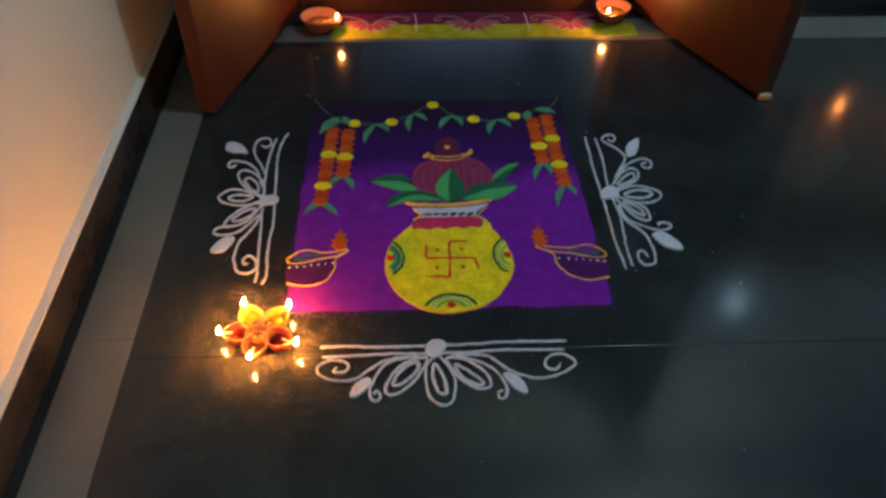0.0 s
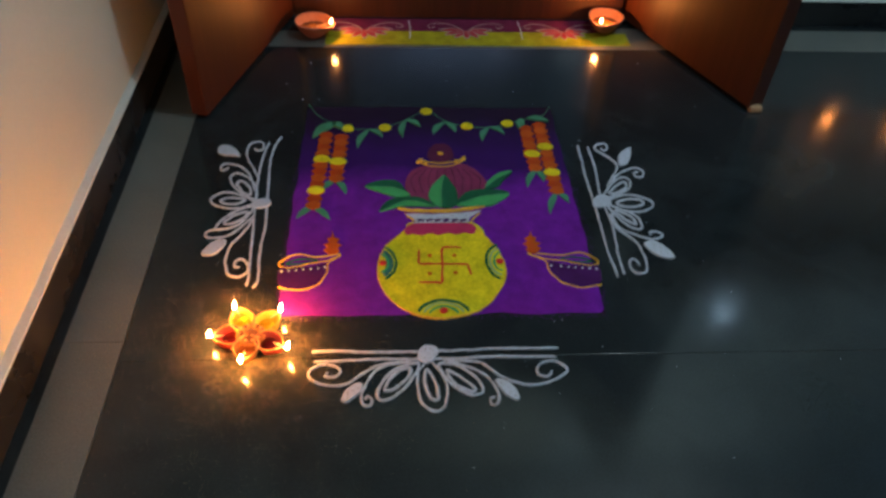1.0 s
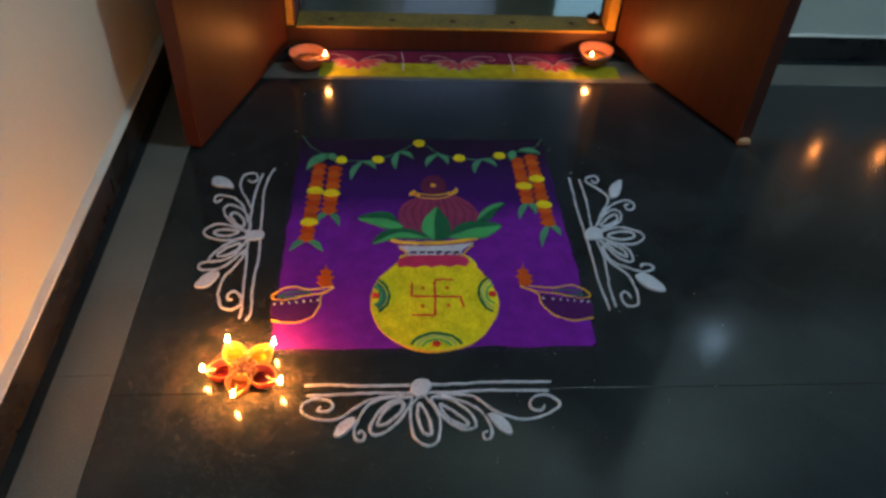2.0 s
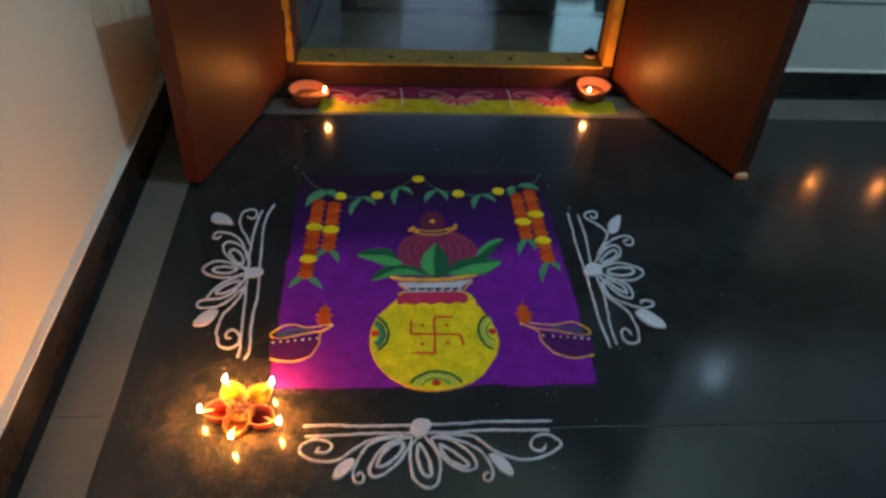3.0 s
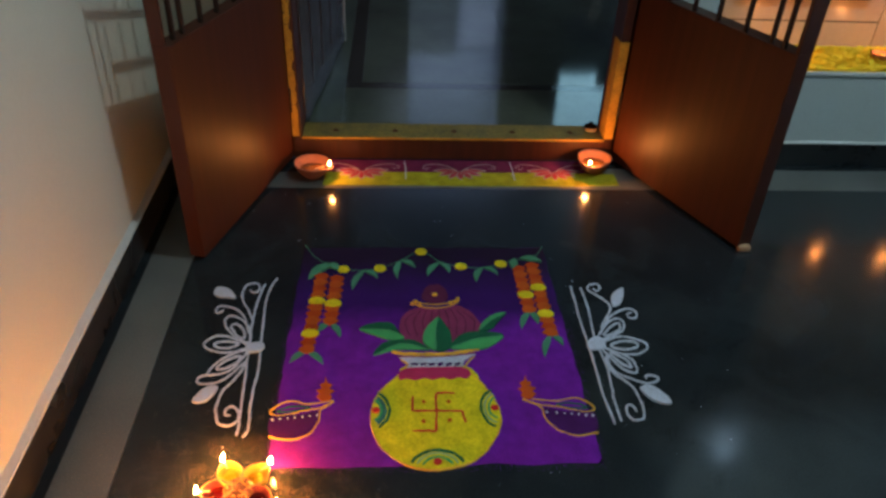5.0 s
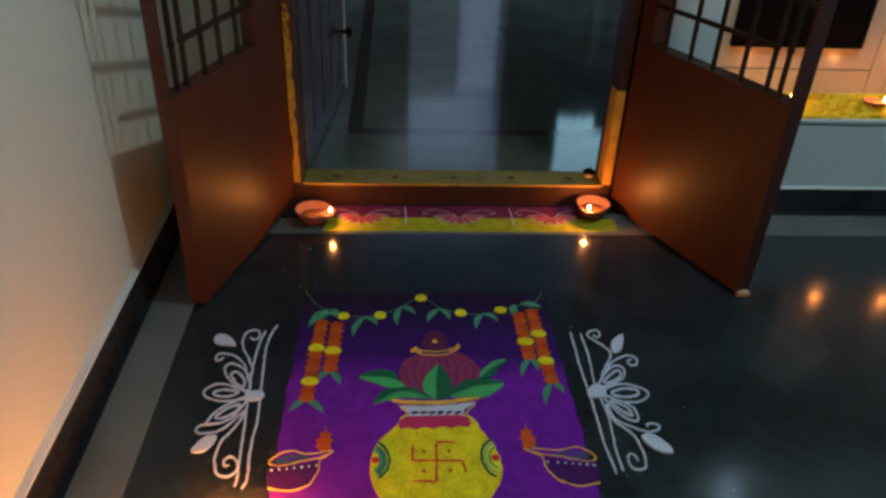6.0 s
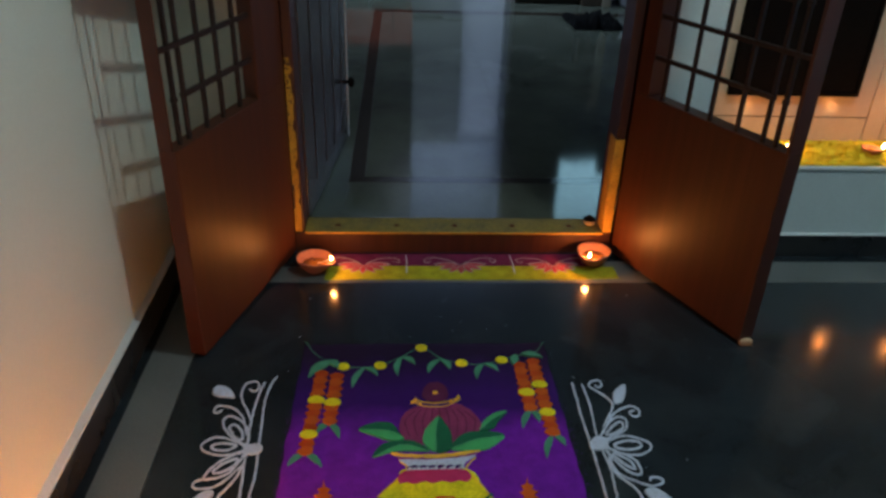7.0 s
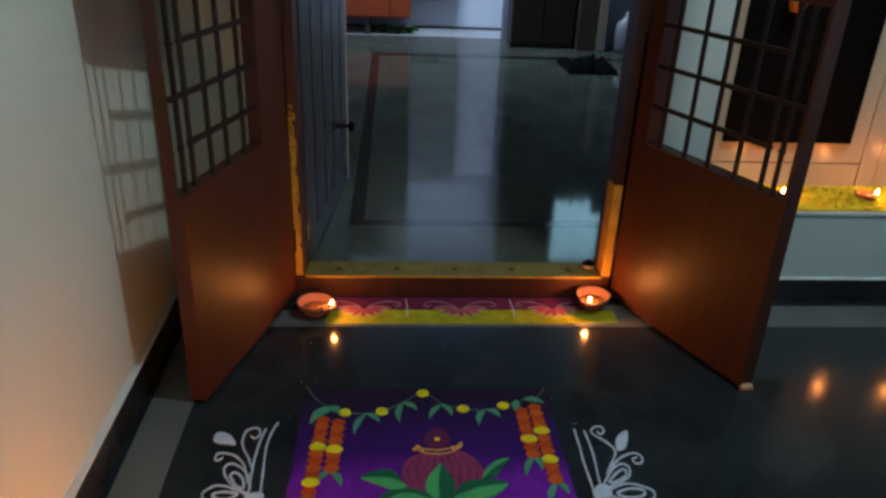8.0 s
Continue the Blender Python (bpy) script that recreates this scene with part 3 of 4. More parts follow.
fb = bmesh.new()
nx, ny = 60, 68
grid = []
for j in range(ny + 1):
    v = 0.800 * j / ny
    row = []
    for i in range(nx + 1):
        k = i / nx
        wide = 0.353 + 0.006 * noise.noise(Vector((v * 14, k > 0.5, 1))) + (0.002 * noise.noise(Vector((v * 90, k > 0.5, 4))))
        u = -wide + 2 * wide * k + 0.002
        vv = v + 0.006 * noise.noise(Vector((u * 12, v * 2, 9))) * (1 if j in (0, ny) else 0.3)
        z = 0.0 if i in (0, nx) or j in (0, ny) else E1 * (1 + 0.12 * noise.noise(Vector((u * 70, v * 70, 2))))
        row.append(fb.verts.new((u, vv, z)))
    grid.append(row)
for a, b in zip(grid, grid[1:]):
    for i in range(nx):
        fb.faces.new((a[i], a[i + 1], b[i + 1], b[i]))
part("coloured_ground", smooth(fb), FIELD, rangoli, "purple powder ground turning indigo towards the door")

POT_SIDE = [(-0.055, 0.298), (-0.079, 0.264), (-0.123, 0.207), (-0.139, 0.144), (-0.130, 0.083), (-0.096, 0.027), (-0.041, -0.006), (0.025, -0.009), (0.089, 0.015), (0.132, 0.070), (0.151, 0.122), (0.145, 0.176), (0.121, 0.233), (0.085, 0.292)]
pot = part("pot_body", patch(POT_SIDE, E2, True, 0.0055), P_YELLOW, rangoli, "bright yellow powder pot")
part("pot_outline", stroke([(-0.072, 0.318)] + POT_SIDE + [(0.110, 0.330)], 0.0055, E3), P_GOLD, pot)
part("shoulder_band", patch([(-0.078, 0.268), (-0.058, 0.288), (0.010, 0.291), (0.080, 0.289), (0.095, 0.269), (0.085, 0.251), (0.066, 0.256), (0.046, 0.249), (0.026, 0.255), (0.004, 0.247), (-0.016, 0.254), (-0.037, 0.247), (-0.058, 0.253), (-0.074, 0.248)], E3), P_PINK, pot, "crimson scalloped band")
part("neck", patch([(-0.058, 0.290), (-0.053, 0.303), (-0.076, 0.325), (0.0, 0.326), (0.113, 0.337), (0.082, 0.312), (0.078, 0.292), (0.01, 0.290)], E3, False), P_WHITE, pot, "white neck")
part("neck_band", stroke([(-0.054, 0.293)] + [(-0.048 + 0.0106 * i, 0.302 if i % 2 else 0.297) for i in range(12)] + [(0.076, 0.296)], 0.017, E4), P_DUSK, pot, "navy zigzag band")
for i in range(7):
    part("dot", patch(ellipse(-0.048 + 0.0205 * i, 0.2935 + 0.0004 * i, 0.0042, 0.0046, n=10), E5), P_WHITE, pot)
part("rim", stroke([(-0.094, 0.347), (-0.052, 0.339), (0.004, 0.337), (0.06, 0.341), (0.124, 0.355)], 0.015, E4), P_GOLD, pot, "golden rim")
part("rim_line", stroke([(-0.078, 0.328), (0.0, 0.325), (0.06, 0.329), (0.114, 0.340)], 0.0065, E4), P_MAROON, pot, "maroon line under the rim")
for cx, cy, rx, ry, a0, a1 in ((-0.140, 0.154, 0.042, 0.056, -66, 70), (0.152, 0.157, 0.043, 0.058, 108, 250), (0.004, -0.006, 0.056, 0.045, 14, 166)):
    part("ornament_fill", stroke(ellipse(cx, cy, rx * 0.62, ry * 0.62, a0, a1, 12), 0.022, E3), P_YELLOW if cx > -0.1 else P_SKY, pot)
    part("ornament_ring", stroke(ellipse(cx, cy, rx * 0.80, ry * 0.80, a0, a1, 12), 0.0085, E4), P_SAGE if cx > -0.1 else P_SKY, pot, "pale green arc")
    part("ornament_line", stroke(ellipse(cx, cy, rx * 0.58, ry * 0.58, a0, a1, 10), 0.0090, E4), P_GREEN, pot)
    part("ornament_edge", stroke(ellipse(cx, cy, rx, ry, a0, a1, 14), 0.0095, E5), P_DARKGREEN, pot)
    mid = radians((a0 + a1) / 2)
    part("dot", patch(ellipse(cx + 0.012 * math.cos(mid), cy + 0.014 * math.sin(mid), 0.009, 0.008, n=12), E5), P_RED, pot)
for seg in ([(0.009, 0.205), (0.007, 0.150), (0.004, 0.091)], [(-0.046, 0.151), (0.01, 0.151), (0.067, 0.149)], [(0.008, 0.204), (0.030, 0.206), (0.053, 0.204)],
            [(0.067, 0.150), (0.068, 0.132), (0.072, 0.114)], [(0.005, 0.091), (-0.020, 0.093), (-0.048, 0.093)], [(-0.046, 0.150), (-0.046, 0.172), (-0.045, 0.197)]):
    part("auspicious_mark", stroke(seg, 0.0085, E4), P_RED, pot, "red hooked cross stroke")
for q in ((-0.020, 0.178), (0.037, 0.178), (-0.022, 0.120), (0.036, 0.122)):
    part("dot", patch(ellipse(*q, 0.005, 0.005, n=10), E4), P_ORANGE, pot)

coco = part("coconut", patch([(-0.057, 0.389), (-0.074, 0.425), (-0.071, 0.468), (-0.056, 0.498), (-0.024, 0.518), (0.027, 0.516), (0.073, 0.529), (0.110, 0.504), (0.131, 0.468), (0.137, 0.436), (0.122, 0.410), (0.064, 0.380), (0.0, 0.374)], E2), P_MAROON, rangoli, "maroon powder coconut")
for i in range(9):
    k = -1 + i / 4
    part("husk_line", stroke([(0.030 + k * 0.062, 0.514 - 0.014 * k * k), (0.031 + k * 0.090, 0.462), (0.030 + k * 0.078, 0.402)], 0.0045, E3), P_MAROON2, coco)
part("coconut_tip", patch([(-0.010, 0.552), (-0.008, 0.594), (0.012, 0.616), (0.038, 0.616), (0.055, 0.592), (0.056, 0.552), (0.024, 0.530)], E2, True, 0.005), P_MAROON2, coco, "dusky maroon coconut tip")
part("tip_dot", patch(ellipse(0.022, 0.572, 0.0075, 0.0075, n=12), E4), P_GOLD, coco, "pale dot")
for dz, w in ((-0.003, 0.0046), (0.012, 0.0034)):
    part("chain", stroke([(-0.038, 0.538 + dz * 0.6), (-0.011, 0.522 + dz), (0.024, 0.517 + dz), (0.058, 0.525 + dz), (0.088, 0.549 + dz * 0.5)], w, E4), P_GOLD, coco, "golden necklace line")
for q in ((-0.030, 0.542), (-0.020, 0.526), (0.062, 0.537), (0.076, 0.541), (0.083, 0.553), (-0.040, 0.533)):
    part("chain_bead", patch(ellipse(*q, 0.0045, 0.005, n=9), E5), P_GOLD, coco)

# each leaf: the upper edge and the lower edge from base to tip, with the rib between them
for upper, rib, lower, lit in (
        (((-0.073, 0.409), (-0.093, 0.452), (-0.137, 0.455)), ((-0.062, 0.398), (-0.100, 0.425), (-0.176, 0.431)), ((-0.094, 0.388), (-0.129, 0.404)), -1),
        (((-0.037, 0.386), (-0.079, 0.388), (-0.118, 0.375)), ((0.0, 0.352), (-0.070, 0.374), (-0.137, 0.333)), ((-0.050, 0.353), (-0.085, 0.352)), -1),
        (((0.072, 0.399), (0.109, 0.418), (0.165, 0.416)), ((0.052, 0.357), (0.115, 0.389), (0.188, 0.401)), ((0.125, 0.352), (0.157, 0.366)), -1),
        (((0.142, 0.456), (0.176, 0.488)), ((0.130, 0.422), (0.163, 0.459), (0.207, 0.492)), ((0.162, 0.428), (0.181, 0.456)), 1),
        (((-0.014, 0.378), (-0.011, 0.422), (0.009, 0.456)), ((0.016, 0.350), (0.018, 0.420), (0.028, 0.476)), ((0.050, 0.356), (0.058, 0.405), (0.045, 0.445)), 1)):
    side_a = [rib[0], *upper, rib[-1], rib[1]]
    side_b = [rib[0], *lower, rib[-1], rib[1]]
    if lit < 0:
        side_a, side_b = side_b, side_a
    lf = part("mango_leaf", patch(side_a, E4), P_GREEN, rangoli, "green powder mango leaf")
    part("shaded_half", patch(side_b, E4), P_DARKGREEN, lf, "dark green half")
    part("leaf_rib", stroke(rib, 0.0035, E5), P_LEAF, lf)

garland = part("string", stroke([(-0.348, 0.812), (-0.325, 0.765), (-0.293, 0.728), (-0.231, 0.692), (-0.180, 0.685), (-0.127, 0.696), (-0.066, 0.735), (-0.009, 0.779), (0.046, 0.725), (0.104, 0.702), (0.166, 0.696), (0.217, 0.716), (0.275, 0.738), (0.325, 0.756), (0.356, 0.805)], 0.0035, E2), P_LEAF, rangoli, "thin green garland string")
for q in ((-0.231, 0.689), (-0.128, 0.693), (-0.010, 0.776), (0.103, 0.702), (0.219, 0.715)):
    part("yellow_flower", patch(ellipse(*q, 0.0175, 0.0170, n=14), E3), P_YELLOW, garland, "round yellow flower")
for a, tips in (((-0.172, 0.684), ((-0.201, 0.594), (-0.134, 0.645))), ((-0.068, 0.732), ((-0.078, 0.645), (-0.028, 0.696))), ((0.042, 0.722), ((0.006, 0.657), (0.068, 0.670))), ((0.166, 0.699), ((0.141, 0.628), (0.206, 0.661)))):
    for k, tp in enumerate(tips):
        part("hanging_leaf", patch(leaf_shape(a, tp, 0.0088, 0.009 if k else -0.009), E3), P_LEAF, garland)


def strand(top, end, bands, seed, tips):
    """A hanging string of marigold heads ending in two leaves."""
    a, b = Vector(top), Vector(end)
    n = max(3, round((b - a).length / 0.026))
    rnd = random.Random(seed)
    first = None
    for i in range(n + 1):
        q = a.lerp(b, i / n)
        lobes = [(q.x + (0.0195 + 0.003 * math.sin(5 * t + i)) * math.cos(t), q.y + 0.0165 * math.sin(t)) for t in [2 * math.pi * j / 14 + rnd.random() * 0.2 for j in range(14)]]
        f = part("marigold", patch(lobes, E3 + 0.0004 * (i % 2)), P_ORANGE if i % 2 else P_RED2, first or rangoli, "orange powder marigold strand" if first is None else "")
        first = first or f
    for v in bands:
        q = a.lerp(b, (a.y - v) / (a.y - b.y))
        part("yellow_marigold", patch(ellipse(q.x, v, 0.0225, 0.016, n=14), E4 + 0.0006), P_YELLOW, first, "yellow marigold head")
    for k, tp in enumerate(tips):
        part("end_leaf", patch(leaf_shape((b.x, b.y - 0.006), tp, 0.0088, 0.006 if k else -0.006), E3), P_LEAF, first, "green end leaf")


P_RED2 = powder("deep_orange_powder", (0.44, 0.055, 0.010))
strand((-0.289, 0.656), (-0.301, 0.358), (0.546, 0.415), 1, ((-0.338, 0.310), (-0.257, 0.304)))
strand((-0.246, 0.645), (-0.252, 0.464), (0.535,), 2, ((-0.280, 0.420), (-0.223, 0.401)))
strand((0.268, 0.690), (0.272, 0.508), (0.569,), 3, ((0.240, 0.427), (0.286, 0.449)))
strand((0.309, 0.705), (0.314, 0.414), (0.602, 0.488), 4, ((0.283, 0.322), (0.338, 0.363)))
for b, t, hw, bow in (((-0.262, 0.716), (-0.324, 0.640), 0.015, -0.012), ((-0.276, 0.716), (-0.244, 0.682), 0.012, 0.006), ((0.262, 0.738), (0.250, 0.690), 0.012, 0.0), ((0.280, 0.742), (0.340, 0.725), 0.012, 0.008)):
    part("garland_leaf", patch(leaf_shape(b, t, hw, bow), E5), P_LEAF, rangoli, "green leaf at the garland's corner")


def drawn_lamp(cx, s, reach=0.0, shift=0.0):
    """A drawn oil lamp; s = 1 points its spout to the pot from the left, -1 from the right."""
    X = lambda u: cx + s * (u + reach * max(0, u - 0.02))
    body = part("lamp_bowl", patch([(X(-0.060), 0.145), (X(-0.058), 0.090), (X(-0.010), 0.074), (X(0.030), 0.095), (X(0.042), 0.155), (X(0.0), 0.145)], E2), P_DUSK, rangoli, "dark drawn oil lamp with golden outline")
    part("lamp_outline", stroke([(X(-0.060), 0.083), (X(-0.015), 0.073), (X(0.025), 0.090), (X(0.042), 0.125), (X(0.045), 0.158), (X(0.072), 0.183)], 0.0052, E3), P_GOLD, body)
    part("lamp_rim", stroke([(X(-0.067), 0.158), (X(-0.030), 0.186), (X(0.018), 0.177), (X(0.070), 0.186), (X(0.045), 0.166), (X(0.010), 0.158), (X(-0.045), 0.142)], 0.0046, E3, True), P_GOLD, body)
    part("lamp_mouth", stroke([(X(-0.050), 0.156), (X(-0.020), 0.170), (X(0.020), 0.166), (X(-0.015), 0.155)], 0.006, E3, True), P_DARKGREEN, body)
    for i in range(7):
        part("dot", patch(ellipse(X(-0.058 + 0.016 * i), 0.130 + 0.002 * i, 0.0028, 0.0028, n=8), E4), P_WHITE, body)
    X = lambda u: cx + s * (u + shift)
    fl = [(X(0.045), 0.183), (X(0.030), 0.200), (X(0.040), 0.207), (X(0.028), 0.218), (X(0.042), 0.225), (X(0.036), 0.238), (X(0.047), 0.243), (X(0.047), 0.264), (X(0.054), 0.243), (X(0.066), 0.236), (X(0.060), 0.224), (X(0.073), 0.216), (X(0.062), 0.206), (X(0.068), 0.196), (X(0.060), 0.184)]
    part("lamp_flame", patch(fl, E3, False), P_ORANGE, body, "orange drawn flame")


drawn_lamp(-0.296, 1)
drawn_lamp(0.303, -1, 0.45, 0.030)


# ---- white borders ----
def border(at, turn):
    """White scrollwork of trickled powder. Local x runs along the rule, y outwards. Returns the drawing hand for lines and fills."""
    ob = thing("white_border", at, "white powder scrollwork border on the black floor", "rangoli", "white borders", turn=turn)

    def draw(name, *points):
        if name in ("knob", "bud"):
            part(name, patch(points, 0.0042), P_WHITE, ob, "filled white bud" if name == "bud" else "")
        else:
            closed = name.startswith("petal")
            part(name, stroke(points, 0.0074 if name == "petal_heart" else 0.0062, 0.0040, closed), P_WHITE, ob)

    return draw


draw = border((-0.538, -0.985, 0), math.pi / 2)
draw("rule", (0.278, -0.003), (0.229, 0.011), (0.16, 0.014), (0.096, 0.009), (0.018, 0.004), (-0.085, -0.004), (-0.143, -0.002), (-0.207, -0.004), (-0.259, -0.009), (-0.291, -0.002))
draw("rule", (0.252, 0.026), (0.211, 0.033), (0.155, 0.037), (0.085, 0.036), (-0.013, 0.03), (-0.085, 0.025), (-0.207, 0.016), (-0.251, 0.012), (-0.284, 0.014))
draw("knob", (0.012, 0.039), (0.012, 0.024), (0.014, 0.003), (0.001, -0.007), (-0.016, -0.003), (-0.022, 0.019), (-0.015, 0.035))
draw("petal", (-0.001, 0.032), (0.027, 0.067), (0.04, 0.111), (0.019, 0.139), (0.002, 0.139), (-0.017, 0.111), (-0.022, 0.074))
draw("petal_heart", (0.012, 0.058), (0.019, 0.094), (0.008, 0.117), (-0.003, 0.104), (-0.005, 0.076))
draw("petal", (0.014, 0.034), (0.062, 0.038), (0.103, 0.065), (0.117, 0.095), (0.101, 0.107), (0.074, 0.098), (0.04, 0.074))
draw("petal_heart", (0.029, 0.047), (0.062, 0.054), (0.085, 0.076), (0.074, 0.086), (0.045, 0.07))
draw("petal", (-0.016, 0.032), (-0.028, 0.066), (-0.054, 0.095), (-0.084, 0.11), (-0.098, 0.109), (-0.098, 0.094), (-0.079, 0.058))
draw("petal_heart", (-0.034, 0.045), (-0.048, 0.076), (-0.074, 0.095), (-0.08, 0.084), (-0.061, 0.054))
draw("curl", (-0.053, 0.03), (-0.094, 0.056), (-0.123, 0.084), (-0.127, 0.122), (-0.113, 0.132), (-0.1, 0.12), (-0.096, 0.079))
draw("curl", (0.045, 0.038), (0.108, 0.058), (0.143, 0.085), (0.155, 0.111), (0.155, 0.133), (0.138, 0.138), (0.129, 0.129), (0.141, 0.116))
draw("scroll", (0.099, 0.038), (0.136, 0.052), (0.174, 0.072), (0.209, 0.081), (0.242, 0.077), (0.255, 0.061), (0.252, 0.044), (0.229, 0.038), (0.214, 0.048), (0.224, 0.063))
draw("scroll", (-0.055, 0.032), (-0.085, 0.035), (-0.123, 0.051), (-0.152, 0.067), (-0.188, 0.072), (-0.224, 0.067), (-0.25, 0.054), (-0.255, 0.033), (-0.242, 0.018), (-0.216, 0.019), (-0.198, 0.036), (-0.206, 0.048), (-0.224, 0.047), (-0.224, 0.036))
draw("bud", (0.189, 0.095), (0.219, 0.11), (0.236, 0.133), (0.234, 0.154), (0.209, 0.157), (0.194, 0.141), (0.191, 0.117))
draw("bud", (-0.136, 0.08), (-0.136, 0.101), (-0.157, 0.12), (-0.182, 0.128), (-0.188, 0.114), (-0.181, 0.097), (-0.161, 0.084))

draw = border((0.284, -0.990, 0), -math.pi / 2)
draw("rule", (-0.245, -0.006), (-0.173, -0.006), (-0.1, -0.009), (-0.02, -0.007), (0.045, -0.007), (0.107, -0.008), (0.175, -0.009), (0.222, -0.005), (0.263, -0.002))
draw("rule", (-0.238, 0.021), (-0.173, 0.024), (-0.112, 0.021), (-0.065, 0.017), (-0.002, 0.016), (0.077, 0.022), (0.137, 0.018), (0.194, 0.013), (0.254, 0.014))
draw("knob", (-0.011, -0.007), (-0.031, 0.015), (-0.02, 0.037), (0.007, 0.034), (0.017, 0.012), (0.015, -0.01))
draw("scroll", (-0.065, 0.038), (-0.124, 0.074), (-0.156, 0.086), (-0.186, 0.074), (-0.212, 0.051), (-0.23, 0.039), (-0.248, 0.047), (-0.254, 0.07), (-0.238, 0.076), (-0.222, 0.064), (-0.235, 0.056))
draw("curl", (-0.042, 0.033), (-0.107, 0.072), (-0.136, 0.107), (-0.144, 0.136), (-0.129, 0.15), (-0.107, 0.144), (-0.105, 0.127), (-0.122, 0.123), (-0.127, 0.138))
draw("petal", (-0.02, 0.022), (-0.077, 0.054), (-0.103, 0.086), (-0.093, 0.105), (-0.065, 0.1), (-0.042, 0.077))
draw("petal_heart", (-0.038, 0.041), (-0.074, 0.069), (-0.084, 0.091), (-0.063, 0.089), (-0.042, 0.062))
draw("petal", (-0.002, 0.028), (-0.031, 0.074), (-0.024, 0.117), (-0.004, 0.142), (0.018, 0.136), (0.035, 0.102), (0.028, 0.06))
draw("petal_heart", (-0.002, 0.053), (-0.015, 0.085), (-0.011, 0.114), (0.003, 0.121), (0.016, 0.092), (0.011, 0.057))
draw("petal", (0.009, 0.025), (0.024, 0.054), (0.046, 0.085), (0.075, 0.096), (0.098, 0.089), (0.097, 0.072), (0.071, 0.05))
draw("petal_heart", (0.03, 0.041), (0.041, 0.064), (0.069, 0.082), (0.083, 0.08), (0.064, 0.059))
draw("curl", (0.041, 0.03), (0.091, 0.035), (0.113, 0.061), (0.134, 0.098), (0.132, 0.124), (0.118, 0.138), (0.108, 0.126), (0.11, 0.109), (0.122, 0.11))
draw("scroll", (0.041, 0.027), (0.087, 0.028), (0.117, 0.046), (0.147, 0.067), (0.185, 0.074), (0.223, 0.074), (0.246, 0.065), (0.249, 0.041), (0.228, 0.033), (0.206, 0.039), (0.206, 0.05), (0.226, 0.057))
draw("bud", (-0.161, 0.092), (-0.154, 0.1), (-0.166, 0.117), (-0.199, 0.133), (-0.233, 0.141), (-0.227, 0.125), (-0.202, 0.101))
draw("bud", (0.149, 0.086), (0.167, 0.087), (0.191, 0.104), (0.203, 0.128), (0.201, 0.145), (0.183, 0.143), (0.157, 0.127), (0.142, 0.107))

draw = border((-0.158, -1.450, 0), math.pi)
draw("rule", (0.236, 0.005), (0.188, 0.002), (0.131, 0.006), (0.011, 0.007), (-0.076, 0.005), (-0.134, 0.002), (-0.269, 0.003))
draw("rule", (0.23, 0.029), (0.164, 0.027), (0.108, 0.025), (0.006, 0.026), (-0.068, 0.026), (-0.144, 0.023), (-0.261, 0.026))
draw("knob", (0.021, 0.021), (0.019, 0.003), (0.007, -0.007), (-0.013, -0.006), (-0.021, 0.005), (-0.017, 0.018), (-0.008, 0.031), (0.006, 0.038), (0.017, 0.031))
draw("petal", (-0.001, 0.031), (0.021, 0.058), (0.024, 0.091), (0.02, 0.123), (0.007, 0.144), (-0.014, 0.151), (-0.028, 0.137), (-0.034, 0.105), (-0.029, 0.073))
draw("petal_heart", (0.004, 0.052), (0.01, 0.072), (0.006, 0.104), (-0.002, 0.121), (-0.015, 0.124), (-0.015, 0.105), (-0.009, 0.079))
draw("petal", (0.02, 0.035), (0.063, 0.048), (0.09, 0.076), (0.103, 0.108), (0.097, 0.123), (0.079, 0.121), (0.052, 0.099), (0.029, 0.064))
draw("petal_heart", (0.038, 0.048), (0.063, 0.057), (0.083, 0.083), (0.088, 0.102), (0.068, 0.096), (0.046, 0.075))
draw("petal", (-0.021, 0.039), (-0.061, 0.046), (-0.093, 0.074), (-0.104, 0.101), (-0.099, 0.113), (-0.079, 0.115), (-0.052, 0.099), (-0.032, 0.073))
draw("petal_heart", (-0.036, 0.055), (-0.06, 0.071), (-0.089, 0.1), (-0.079, 0.107), (-0.048, 0.085))
draw("curl", (0.045, 0.034), (0.091, 0.043), (0.113, 0.062), (0.126, 0.088), (0.133, 0.114), (0.129, 0.132), (0.116, 0.136), (0.111, 0.123), (0.12, 0.114), (0.125, 0.123))
draw("curl", (-0.039, 0.034), (-0.078, 0.047), (-0.11, 0.068), (-0.125, 0.088), (-0.134, 0.114), (-0.129, 0.136), (-0.118, 0.139), (-0.116, 0.124), (-0.126, 0.121))
draw("scroll", (0.034, 0.032), (0.096, 0.039), (0.135, 0.062), (0.156, 0.081), (0.183, 0.089), (0.216, 0.083), (0.237, 0.067), (0.235, 0.049), (0.213, 0.037), (0.186, 0.041), (0.177, 0.054), (0.186, 0.067), (0.206, 0.065), (0.2, 0.055))
draw("scroll", (-0.028, 0.032), (-0.096, 0.034), (-0.118, 0.048), (-0.139, 0.069), (-0.17, 0.087), (-0.209, 0.094), (-0.244, 0.085), (-0.273, 0.068), (-0.278, 0.054), (-0.258, 0.037), (-0.232, 0.039), (-0.217, 0.054), (-0.22, 0.071), (-0.238, 0.074), (-0.246, 0.06))
draw("bud", (0.132, 0.084), (0.145, 0.085), (0.164, 0.1), (0.171, 0.123), (0.162, 0.128), (0.147, 0.117), (0.133, 0.101))
